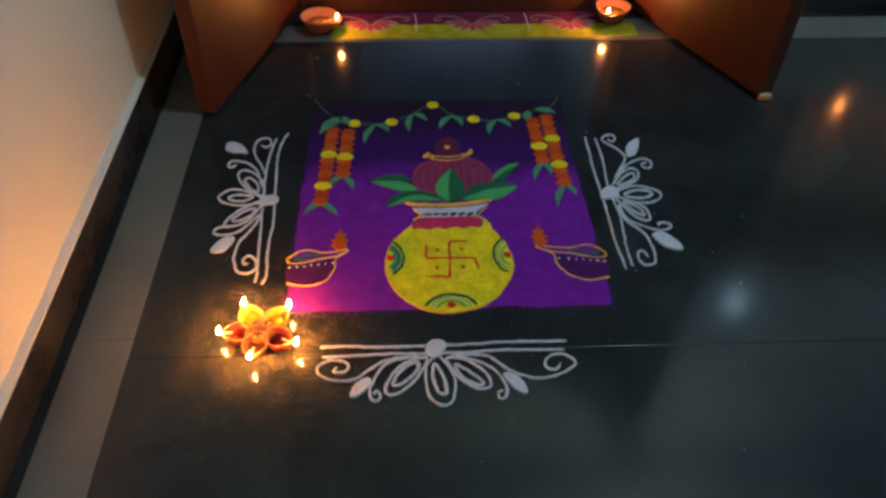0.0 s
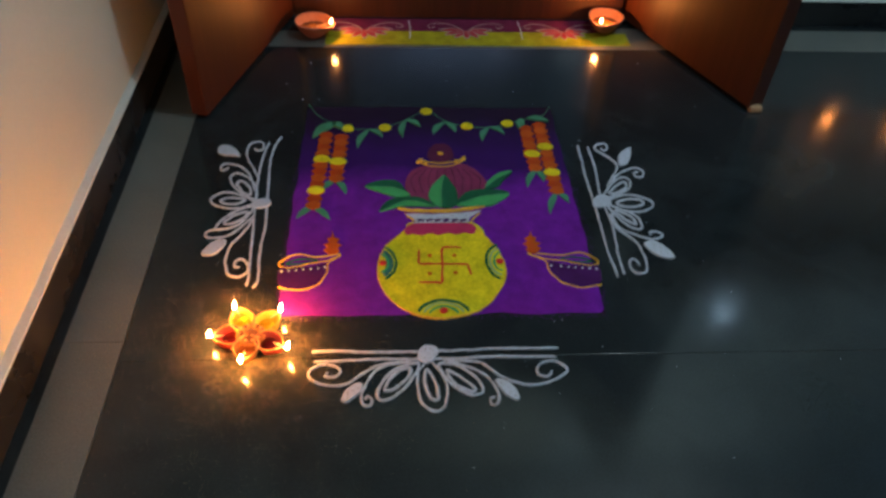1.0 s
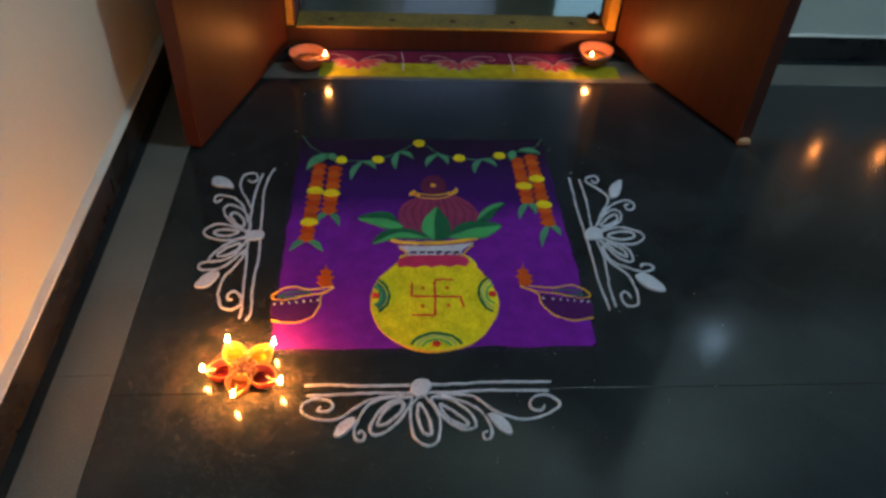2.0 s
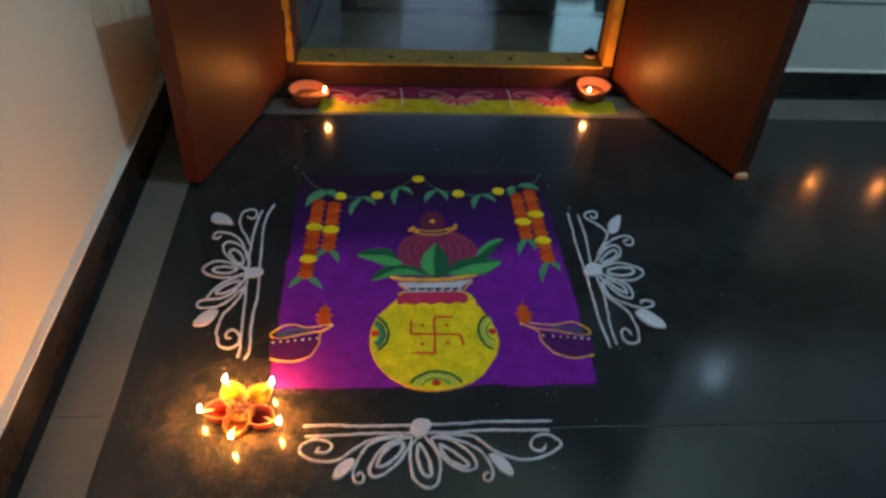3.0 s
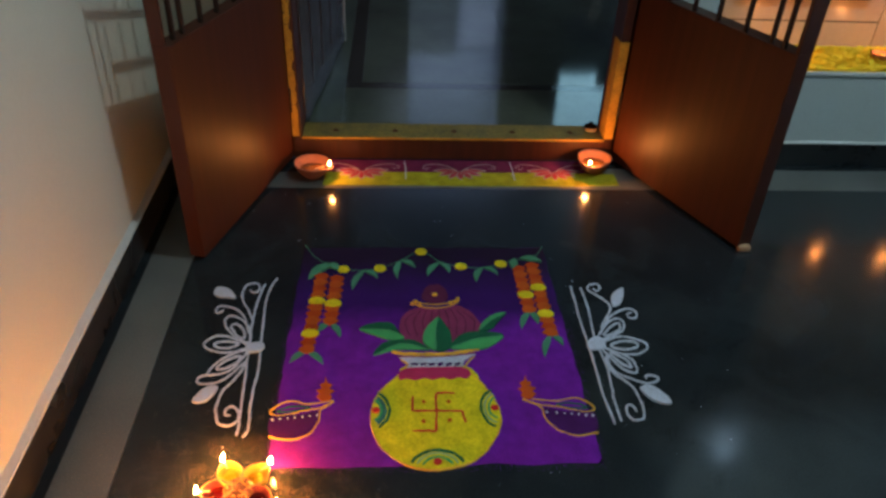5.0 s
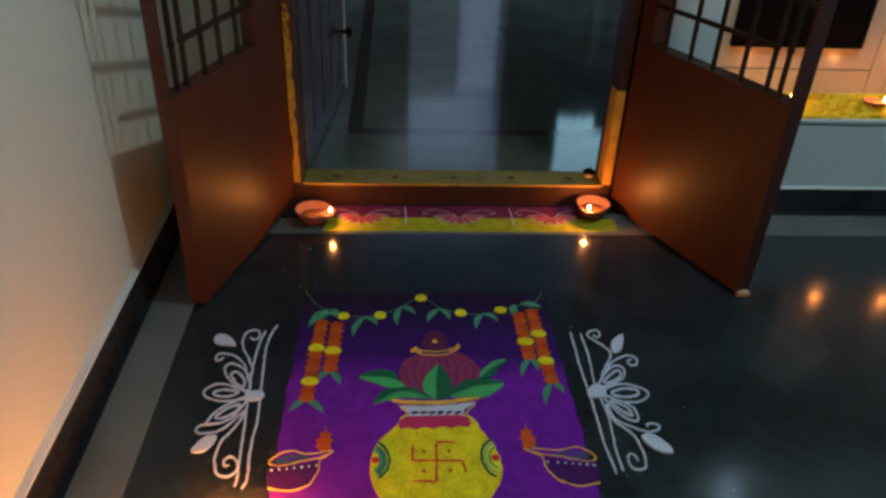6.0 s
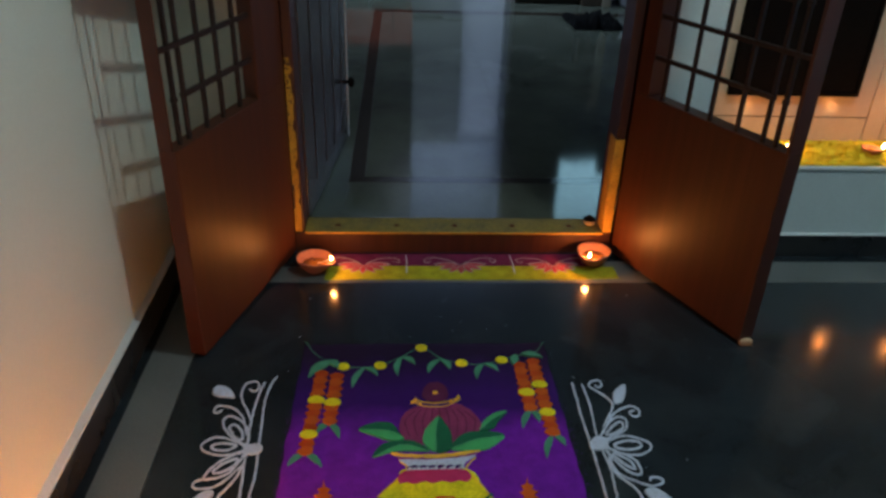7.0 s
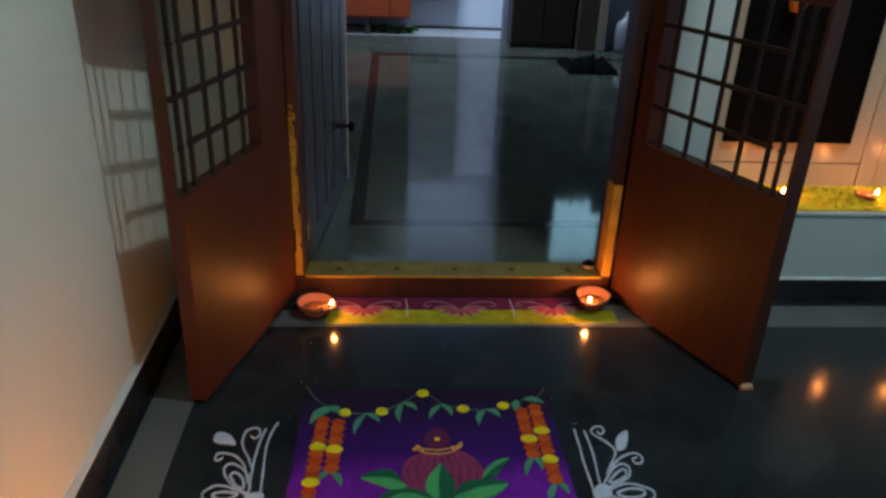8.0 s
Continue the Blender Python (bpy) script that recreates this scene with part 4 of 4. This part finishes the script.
draw("bud", (-0.129, 0.082), (-0.14, 0.079), (-0.159, 0.09), (-0.171, 0.109), (-0.173, 0.126), (-0.163, 0.129), (-0.147, 0.115), (-0.136, 0.098))

# ---- doorstep drawing ----
step = thing("doorstep_rangoli", (0, 0, 0), "yellow and magenta powder band with flowers along doorstep", "rangoli")
P_PALE = powder("smudged_white_powder", (0.42, 0.31, 0.34), 0.3)
P_ROSE = powder("faded_rose_powder", (0.40, 0.045, 0.070), 0.4)
P_STEPY = powder("lime_yellow_powder", (0.35, 0.35, 0.020), 0.5)
P_STEPM = powder("magenta_powder", (0.135, 0.016, 0.060), 0.5)
part("yellow_band", patch([(-0.45, -0.190), (-0.20, -0.187), (0.1, -0.189), (0.40, -0.188), (0.56, -0.180), (0.56, -0.100), (0.3, -0.096), (0.0, -0.098), (-0.3, -0.096), (-0.45, -0.100)], 0.0016, False, 0.004), P_STEPY, step)
part("magenta_band", patch([(-0.44, -0.098), (-0.2, -0.095), (0.1, -0.097), (0.4, -0.095), (0.50, -0.098), (0.50, -0.010), (-0.44, -0.010)], 0.0020, False, 0.003), P_STEPM, step)
for cx in (-0.325, 0.015, 0.345):
    fl = None
    for k in range(7):
        a = radians(-172 + 27.3 * k)
        pt = patch(leaf_shape((cx + 0.014 * math.cos(a), -0.083 + 0.010 * math.sin(a)), (cx + 0.085 * math.cos(a), -0.080 + 0.066 * math.sin(a)), 0.0105), 0.0030)
        o = part("red_petal", pt, P_ROSE, fl or step, "red powder lotus with white tendrils" if fl is None else "")
        fl = fl or o
        part("petal_outline", stroke(leaf_shape((cx + 0.014 * math.cos(a), -0.083 + 0.010 * math.sin(a)), (cx + 0.089 * math.cos(a), -0.080 + 0.069 * math.sin(a)), 0.0125), 0.0030, 0.0036, True), P_PALE, fl, "pale petal outline")
    for s in (-1, 1):
        part("tendril", stroke([(cx + s * 0.012, -0.080), (cx + s * 0.055, -0.048), (cx + s * 0.100, -0.040), (cx + s * 0.128, -0.058), (cx + s * 0.118, -0.076), (cx + s * 0.104, -0.064)], 0.0042, 0.0036), P_PALE, fl, "white tendril")
        part("tendril", stroke([(cx + s * 0.010, -0.084), (cx + s * 0.060, -0.074), (cx + s * 0.095, -0.086)], 0.0040, 0.0034), P_PALE, fl, "white tendril")
for x in (-0.175, 0.200):
    part("divider", stroke([(x, -0.150), (x + 0.002, -0.08), (x - 0.002, -0.020)], 0.006, 0.0034), P_WHITE, step, "white dividing line")

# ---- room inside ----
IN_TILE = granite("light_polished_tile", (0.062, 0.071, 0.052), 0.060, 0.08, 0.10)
IN_WHITE = granite("white_marble_tile", (0.45, 0.46, 0.46), 0.15, 0.10)
IN_DARK = granite("brown_border_tile", (0.018, 0.012, 0.008), 0.09, 0.03, 0.11)
BAND_TONE = shader("mirrored_band_tone", (0.50, 0.55, 0.64), 0.6, vary=0.06, big=1.5)
# Shaded copy of the inner wall white, for the partition and unseen ceiling
DIMMED_WALL = shader("dimmed_inner_white", (0.22, 0.24, 0.30), 0.6, vary=0.06, big=1.5)
IN_BROWN = granite("taupe_border_tile", (0.085, 0.075, 0.066), 0.12, 0.05, 0.11)
IN_WALL = shader("white_inner_wall", (0.66, 0.70, 0.78), 0.6, vary=0.04, big=1.5)
X0, X1, YF, IC = -0.80, 2.9, 5.54, 2.8
inner = tagged(part("floor_inside", boxed((X0 - 0.3, 0.115, -0.05), (X1, YF + 0.1, INSIDE - 0.006)), GROUT, None), "light polished tile floor with a dark border band", "floor", kind="structure")


def tile(lo, hi, m):
    part("tile", boxed((lo[0], lo[1], INSIDE - 0.02), (hi[0], hi[1], INSIDE), 0.0006), m, inner)


G = 0.0006
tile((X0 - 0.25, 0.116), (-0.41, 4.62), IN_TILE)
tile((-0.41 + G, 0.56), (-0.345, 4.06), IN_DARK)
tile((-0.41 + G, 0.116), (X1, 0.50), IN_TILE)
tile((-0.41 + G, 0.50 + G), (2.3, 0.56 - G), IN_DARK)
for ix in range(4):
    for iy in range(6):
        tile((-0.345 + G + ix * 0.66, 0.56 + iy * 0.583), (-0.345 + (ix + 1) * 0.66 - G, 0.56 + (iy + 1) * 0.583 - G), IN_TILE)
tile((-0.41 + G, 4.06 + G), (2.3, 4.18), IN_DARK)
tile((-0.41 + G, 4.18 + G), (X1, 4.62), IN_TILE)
tile((X0 - 0.25, 4.62 + G), (X1, 5.04), IN_BROWN)
tile((X0 - 0.25, 5.04 + G), (X1, YF), IN_WHITE)
tagged(part("wall_inside_far", boxed((X0 - 0.3, YF, 0), (X1 + 0.1, YF + 0.1, IC)), IN_WALL, None), "white wall of the inner room", "wall", kind="structure")
tagged(part("wall_inside_west", boxed((X0 - 0.30, 0.18, 0), (X0 - 0.05, YF, IC)), IN_WALL, None), "white side wall of the inner room", "wall", kind="structure")
tagged(part("wall_inside_east", boxed((X1, 0.30, 0), (X1 + 0.1, YF, IC)), IN_WALL, None), "white side wall of the inner room", "wall", kind="structure")
tagged(part("wall_inside_partition", boxed((0.80, 4.82, 0), (X1, 4.95, IC)), DIMMED_WALL, None), "white partition wall, shade put into its colour", "wall", kind="structure")
tagged(part("baseboard", boxed((X0 - 0.05, YF - 0.012, INSIDE), (2.0, YF, INSIDE + 0.018), 0.002), IN_DARK, None), "dark skirting of the inner wall", "baseboard", kind="structure")
# Unseen slab added so the tiles mirror a sharp-edged pale band
tagged(part("wall_inside_beam", boxed((X0 - 0.05, 5.51, 1.70), (1.6, YF, IC), 0.004), BAND_TONE, None), "unseen pale slab added for the band mirrored in the floor", "beam", kind="structure")
# Unseen ceiling kept dark so the floor outside mirrors less of it
tagged(part("ceiling_inside", boxed((X0 - 0.3, 0.18, IC), (X1 + 0.1, YF + 0.1, IC + 0.1)), DIMMED_WALL, None), "unseen inner ceiling, darkened to mute its reflection", "ceiling", kind="structure")
# Unseen fill lamp added to brighten the far wall, turned away from the doorway
inner_fill = bpy.data.lights.new("inner_tube_light", "AREA")
inner_fill.shape, inner_fill.size, inner_fill.size_y, inner_fill.energy, inner_fill.color = "RECTANGLE", 1.1, 0.06, 74, (0.58, 0.75, 1.0)
new("inner_tube_light", inner_fill).matrix_world = look((0.30, 4.20, 2.62), (0.30, 5.54, 0.7))

# inner door standing open along the left
INNER_DOOR = wood("grey_brown_door", (0.034, 0.028, 0.028), (0.060, 0.050, 0.050), 0.26, 0.0)
WHITE_POT = shader("white_glazed_pot", (0.7, 0.7, 0.7), 0.3)
idoor = thing("inner_door", (-0.530, 0.13, INSIDE), "glossy grey-brown door folded open into the hall", "door", turn=radians(84.4))
part("door_panel", boxed((0.0, 0.0, 0.008), (0.92, 0.035, 2.0), 0.003), INNER_DOOR, idoor)
for k in range(4):
    part("groove_strip", boxed((0.16 + 0.20 * k, -0.0015, 0.10), (0.168 + 0.20 * k, 0.0, 1.9), 0.0005), GRILLE_WOOD, idoor, "dark upright moulding")
part("edge_strip", boxed((0.900, -0.003, 0.010), (0.921, 0.0, 1.99), 0.001), WHITE_POT, idoor, "pale strip along the closing edge")
part("door_knob", lathe([(0.008, 0), (0.008, 0.02), (0.022, 0.03), (0.024, 0.042), (0.012, 0.05)], 16), NIGHT, idoor, "black knob").matrix_local = pose(0.80, -0.0, 0.30, 90, 0, 0)

RED_PAINT = shader("red_lacquer", (0.36, 0.06, 0.02), 0.4, vary=0.2)
LEAF = shader("houseplant_leaf", (0.10, 0.24, 0.08), 0.5, vary=0.3)
DARK_POT = shader("dark_clay_pot", (0.05, 0.04, 0.03), 0.6)
chest = thing("red_wardrobe", (0, 0, INSIDE), "tall wardrobe with red lacquered base on legs", "wardrobe")
part("body", boxed((-0.86, 5.06, 0.155), (-0.072, 5.45, 0.50), 0.014), RED_PAINT, chest)
part("upper_case", boxed((-0.86, 5.08, 0.495), (-0.072, 5.31, 2.40), 0.012), wood("dark_upper_case", (0.018, 0.012, 0.009), (0.035, 0.022, 0.015), 0.4), chest, "dark brown upper case")
part("door", boxed((-0.85, 5.045, 0.17), (-0.27, 5.06, 0.485), 0.008), RED_PAINT, chest)
part("door", boxed((-0.26, 5.045, 0.17), (-0.080, 5.06, 0.485), 0.008), RED_PAINT, chest)
for lx in (-0.83, -0.48):
    for ly in (5.10, 5.41):
        part("leg", boxed((lx - 0.02, ly - 0.02, 0.0), (lx + 0.02, ly + 0.02, 0.156), 0.003), DARK_POT, chest, "dark leg")
unit = thing("wall_cabinet", (0, 0, 0), "grey hanging cabinet mounted on the inner wall", "cabinet")
GREY_LAM = shader("grey_laminate", (0.20, 0.215, 0.21), 0.45, vary=0.1)
part("body", boxed((-0.070, 5.36, 0.385), (0.440, YF, 1.698), 0.004), GREY_LAM, unit)
for x0, x1 in ((-0.068, 0.183), (0.187, 0.438)):
    part("door", boxed((x0, 5.345, 0.39), (x1, 5.36, 1.695), 0.003), GREY_LAM, unit)
part("bottom_rail", boxed((-0.070, 5.345, 0.362), (0.240, YF, 0.385), 0.003), DARK_POT, unit, "black bottom rail")


def plant(at, seed, n=46, size=0.12):
    ob = thing("potted_plant", at, "small green leafy plant in dark pot by wardrobe", "plant", "plants by the cabinet")
    part("pot", lathe([(0.035, 0), (0.045, 0.03), (0.048, 0.036), (0.042, 0.036), (0.04, 0.028)], 18), DARK_POT, ob)
    rnd = random.Random(seed)
    bm = bmesh.new()
    for _ in range(n):
        a, up, ln = rnd.uniform(0, 6.28), rnd.uniform(0.0, 0.9), rnd.uniform(0.6, 1.0) * size
        d = Vector((math.cos(a), math.sin(a), up)).normalized()
        s = d.cross(Vector((0, 0, 1))).normalized()
        b0 = Vector((0, 0, 0.032))
        p = [b0, b0 + d * ln * 0.5 + s * ln * 0.2, b0 + d * ln - Vector((0, 0, ln * 0.3)), b0 + d * ln * 0.5 - s * ln * 0.2]
        bm.faces.new([bm.verts.new(q) for q in p])
    part("foliage", bm, LEAF, ob, "green leaves")


for i, q in enumerate(((-0.44, 5.20), (-0.33, 5.24), (-0.20, 5.17), (-0.07, 5.22))):
    plant((*q, INSIDE), 20 + i)

DARK_WOOD = wood("dark_brown_cabinet", (0.018, 0.012, 0.009), (0.035, 0.022, 0.015), 0.4)
BEIGE = shader("beige_laminate", (0.34, 0.29, 0.21), 0.5, vary=0.1)
tall = thing("tall_cabinet", (0, 0, INSIDE), "tall dark brown cabinet against the partition wall", "cabinet")
part("body", boxed((0.84, 4.58, 0.0), (1.42, 4.815, 2.45), 0.006), DARK_WOOD, tall)
part("door", boxed((0.85, 4.562, 0.05), (1.125, 4.58, 2.43), 0.004), DARK_WOOD, tall)
part("door", boxed((1.135, 4.562, 0.05), (1.41, 4.58, 2.43), 0.004), DARK_WOOD, tall)
low = thing("side_unit", (0, 0, INSIDE), "brown side unit with a beige end panel", "cabinet")
part("body", boxed((1.44, 4.50, 0.0), (1.62, 4.81, 0.9), 0.006), wood("mid_brown_unit", (0.05, 0.035, 0.02), (0.09, 0.06, 0.04), 0.45), low)
part("end_panel", boxed((1.622, 4.49, 0.0), (1.70, 4.81, 0.95), 0.005), BEIGE, low, "beige end panel")
solid("water_can", lathe([(0.10, 0), (0.115, 0.02), (0.12, 0.18), (0.11, 0.26), (0.05, 0.30), (0.035, 0.34), (0.03, 0.35)], 24), shader("grey_can", (0.25, 0.26, 0.28), 0.4), "pale rounded water can beside the unit", "can", at=(1.90, 4.55, INSIDE))
mat_ = bmesh.new()
rows = []
for i in range(17):
    rows.append([mat_.verts.new((1.16 + 0.42 * i / 16 + 0.02 * noise.noise(Vector((i, j, 1)) * 0.5), 3.50 + 0.55 * j / 12, INSIDE + 0.006 + 0.16 * abs(noise.noise(Vector((i * 0.35, j * 0.35, 6)))) * (0 < i < 16 and 0 < j < 12))) for j in range(13)])
for a, b in zip(rows, rows[1:]):
    for k in range(12):
        mat_.faces.new((a[k], b[k], b[k + 1], a[k + 1]))
tagged(part("door_mat", smooth(mat_), shader("black_cloth", (0.005, 0.005, 0.005), 0.95, fine=300, bump=0.6, specular=0.04), None), "rumpled black cloth mat on the tile floor", "mat")
jar = thing("lidded_jar", (0.50, 0.07, 0.0872), "small brass jar with a black lid on the threshold", "jar")
part("jar_body", lathe([(0.016, 0), (0.021, 0.003), (0.022, 0.010), (0.019, 0.0145)], 18), shader("dull_brass", (0.34, 0.27, 0.17), 0.45, vary=0.2, fine=150), jar)
part("lid", lathe([(0.019, 0.0148), (0.023, 0.016), (0.022, 0.022), (0.010, 0.026), (0.004, 0.036)], 18), NIGHT, jar, "black lid with a pointed knob")

# ---- lit window in the partition, and the wall bulb: both show as glints in the floors ----
win = thing("window_1", (0, 0, 0), "frosted window lit bluish from outside, in dark frame", "window", kind="structure")
part("window_pane", boxed((1.40, 4.800, 1.62), (1.96, 4.812, 2.36)), glow("frosted_pane_glow", (0.36, 0.68, 0.86), 6.0), win, "bluish lit frosted pane")
for lo, hi in (((1.36, 1.58), (2.00, 1.62)), ((1.36, 2.36), (2.00, 2.40)), ((1.36, 1.62), (1.40, 2.36)), ((1.96, 1.62), (2.00, 2.36))):
    part("window_frame", boxed((lo[0], 4.785, lo[1]), (hi[0], 4.819, hi[1]), 0.003), DARK_WOOD, win)
part("window_sill", boxed((1.34, 4.70, 1.600), (2.02, 4.784, 1.619), 0.003), DARK_WOOD, win)
for jx, jr, jh in ((1.43, 0.030, 0.035), (1.53, 0.036, 0.028), (1.62, 0.028, 0.045), (1.72, 0.034, 0.030), (1.89, 0.062, 0.150)):
    solid("sill_jar", lathe([(0.7 * jr, 0), (jr, 0.15 * jh), (jr, 0.75 * jh), (0.7 * jr, 0.92 * jh), (0.72 * jr, jh)], 18), DARK_POT, "dark clay jar standing on the inner window sill", "jar", "jars on the sill", at=(jx, 4.742, 1.6192))
wl = thing("wall_lamp", (1.36, WALL_F, 1.47), "small white bulb on a wall holder", "lamp")
part("holder", lathe([(0.035, 0.0), (0.035, 0.012), (0.016, 0.018), (0.016, 0.035)], 20), WHITE_POT, wl).rotation_euler = (radians(90), 0, 0)
part("bulb", lathe([(0.010, 0.0), (0.022, 0.012), (0.024, 0.026), (0.014, 0.040), (0.003, 0.044)], 18), glow("bulb_glass", (0.55, 0.78, 1.0), 22), wl, "glowing cool white bulb").matrix_local = pose(0, -0.034, 0, 90, 0, 0)
wl.children[1].visible_shadow = False

# ---- spilt powder ----
rnd = random.Random(9)
crumbs = bmesh.new()
for count in range(380):
    side = rnd.random()
    x, y = rnd.uniform(-0.70, 0.75), rnd.uniform(-1.75, -0.25)
    if side < 0.55:
        a, k = rnd.uniform(0, 6.28), rnd.uniform(0.40, 0.56)
        x, y = -0.127 + k * math.cos(a), -0.98 + k * 1.05 * math.sin(a)
    q = rnd.uniform(0.0005, 0.0015) * (1.8 if rnd.random() < 0.08 else 1)
    if count > 150:
        x, y, q = rnd.gauss(-0.49, 0.10), rnd.gauss(-1.53, 0.06), rnd.uniform(0.0003, 0.0007)
    v = [crumbs.verts.new((x + q * math.cos(t) * rnd.uniform(0.6, 1.3), y + q * math.sin(t) * rnd.uniform(0.6, 1.3), 0.0003)) for t in (0, 1.2, 2.4, 3.6, 4.9)]
    c = crumbs.verts.new((x, y, 0.0003 + q * 0.7))
    for i in range(5):
        crumbs.faces.new((v[i], v[(i + 1) % 5], c))
tagged(part("powder_crumbs", crumbs, P_WHITE, None), "specks of spilt white powder on the floor", "powder", kind="stuff")

# ---- marigold ball hung before the picture ----
ball = thing("marigold_ball", (1.13, NY - 0.062, 1.035), "orange marigold ball hung on a cord before picture", "decoration")
bb = lathe([(0.004, -0.030), (0.018, -0.026), (0.027, -0.014), (0.031, 0.0), (0.027, 0.014), (0.018, 0.025), (0.004, 0.029)], 26)
for v in bb.verts:
    v.co *= 1 + 0.16 * noise.noise(v.co * 120)
part("flower_head", bb, shader("orange_marigold", (0.62, 0.16, 0.02), 0.8, vary=0.3, fine=200, bump=0.6), ball)
part("cord", lathe([(0.0012, 0.025), (0.0012, 0.318)], 6), NIGHT, ball, "thin dark cord")
part("hook", boxed((-0.006, -0.004, 0.313), (0.006, 0.062, 0.322), 0.001), NIGHT, ball, "dark hook on the picture frame")

# ---- loose grains that blur the edge of the purple ground ----
rnd = random.Random(17)
grains = bmesh.new()
for _ in range(2600):
    side = rnd.choice((0, 1, 2, 3, 3))
    off = abs(rnd.gauss(0, 0.0075))
    u = rnd.uniform(-0.355, 0.358)
    v = rnd.uniform(0.0, 0.79)
    x, y = ((-0.350 - off, v), (0.354 + off, v), (u, -0.002 - off), (u, 0.796 + off))[side]
    q = rnd.uniform(0.0005, 0.0014)
    c = [grains.verts.new((x + q * math.cos(t), y + q * math.sin(t), 0.0002)) for t in (0.3, 2.4, 4.5)]
    p = grains.verts.new((x, y, 0.0002 + q * 0.6))
    for i in range(3):
        grains.faces.new((c[i], c[(i + 1) % 3], p))
part("edge_powder", grains, FIELD, rangoli, "scattered purple grains")

# ---- star lamp's glow put into fine brown grains, with some spilled powder dust ----
rnd = random.Random(29)
pts, tris = [], []
while len(tris) < 96000:
    a, rr = rnd.uniform(0, 2 * math.pi), abs(rnd.gauss(0, 0.145)) + 0.012
    x, y = -0.515 + rr * math.cos(a) * 1.15, -1.44 + rr * math.sin(a)
    patchy = noise.noise(Vector((x * 22, y * 22, 3.0))) + 0.5 * noise.noise(Vector((x * 60, y * 60, 8.0)))
    if patchy < rnd.uniform(-0.5, 0.5) or (x > U0 - 0.352 and y > V0):
        continue
    q, t = rnd.uniform(0.0003, 0.0006), rnd.uniform(0, 6.28)
    n0 = len(pts)
    pts += [(x + q * math.cos(t + j), y + q * math.sin(t + j), 0.0002) for j in (0.0, 2.1, 4.2)] + [(x, y, 0.0002 + q * 0.5)]
    tris += [(n0 + i, n0 + (i + 1) % 3, n0 + 3) for i in range(3)]
dust = bpy.data.meshes.new("powder_dust")
dust.from_pydata(pts, [], tris)
dust.materials.append(shader("brown_glow_dust", (0.36, 0.28, 0.18), 0.95, vary=0.4, fine=500, specular=0.1))
tagged(new("powder_dust", dust), "fine brown grains carrying the lamp's glow, among spilled powder dust", "dust", kind="stuff")
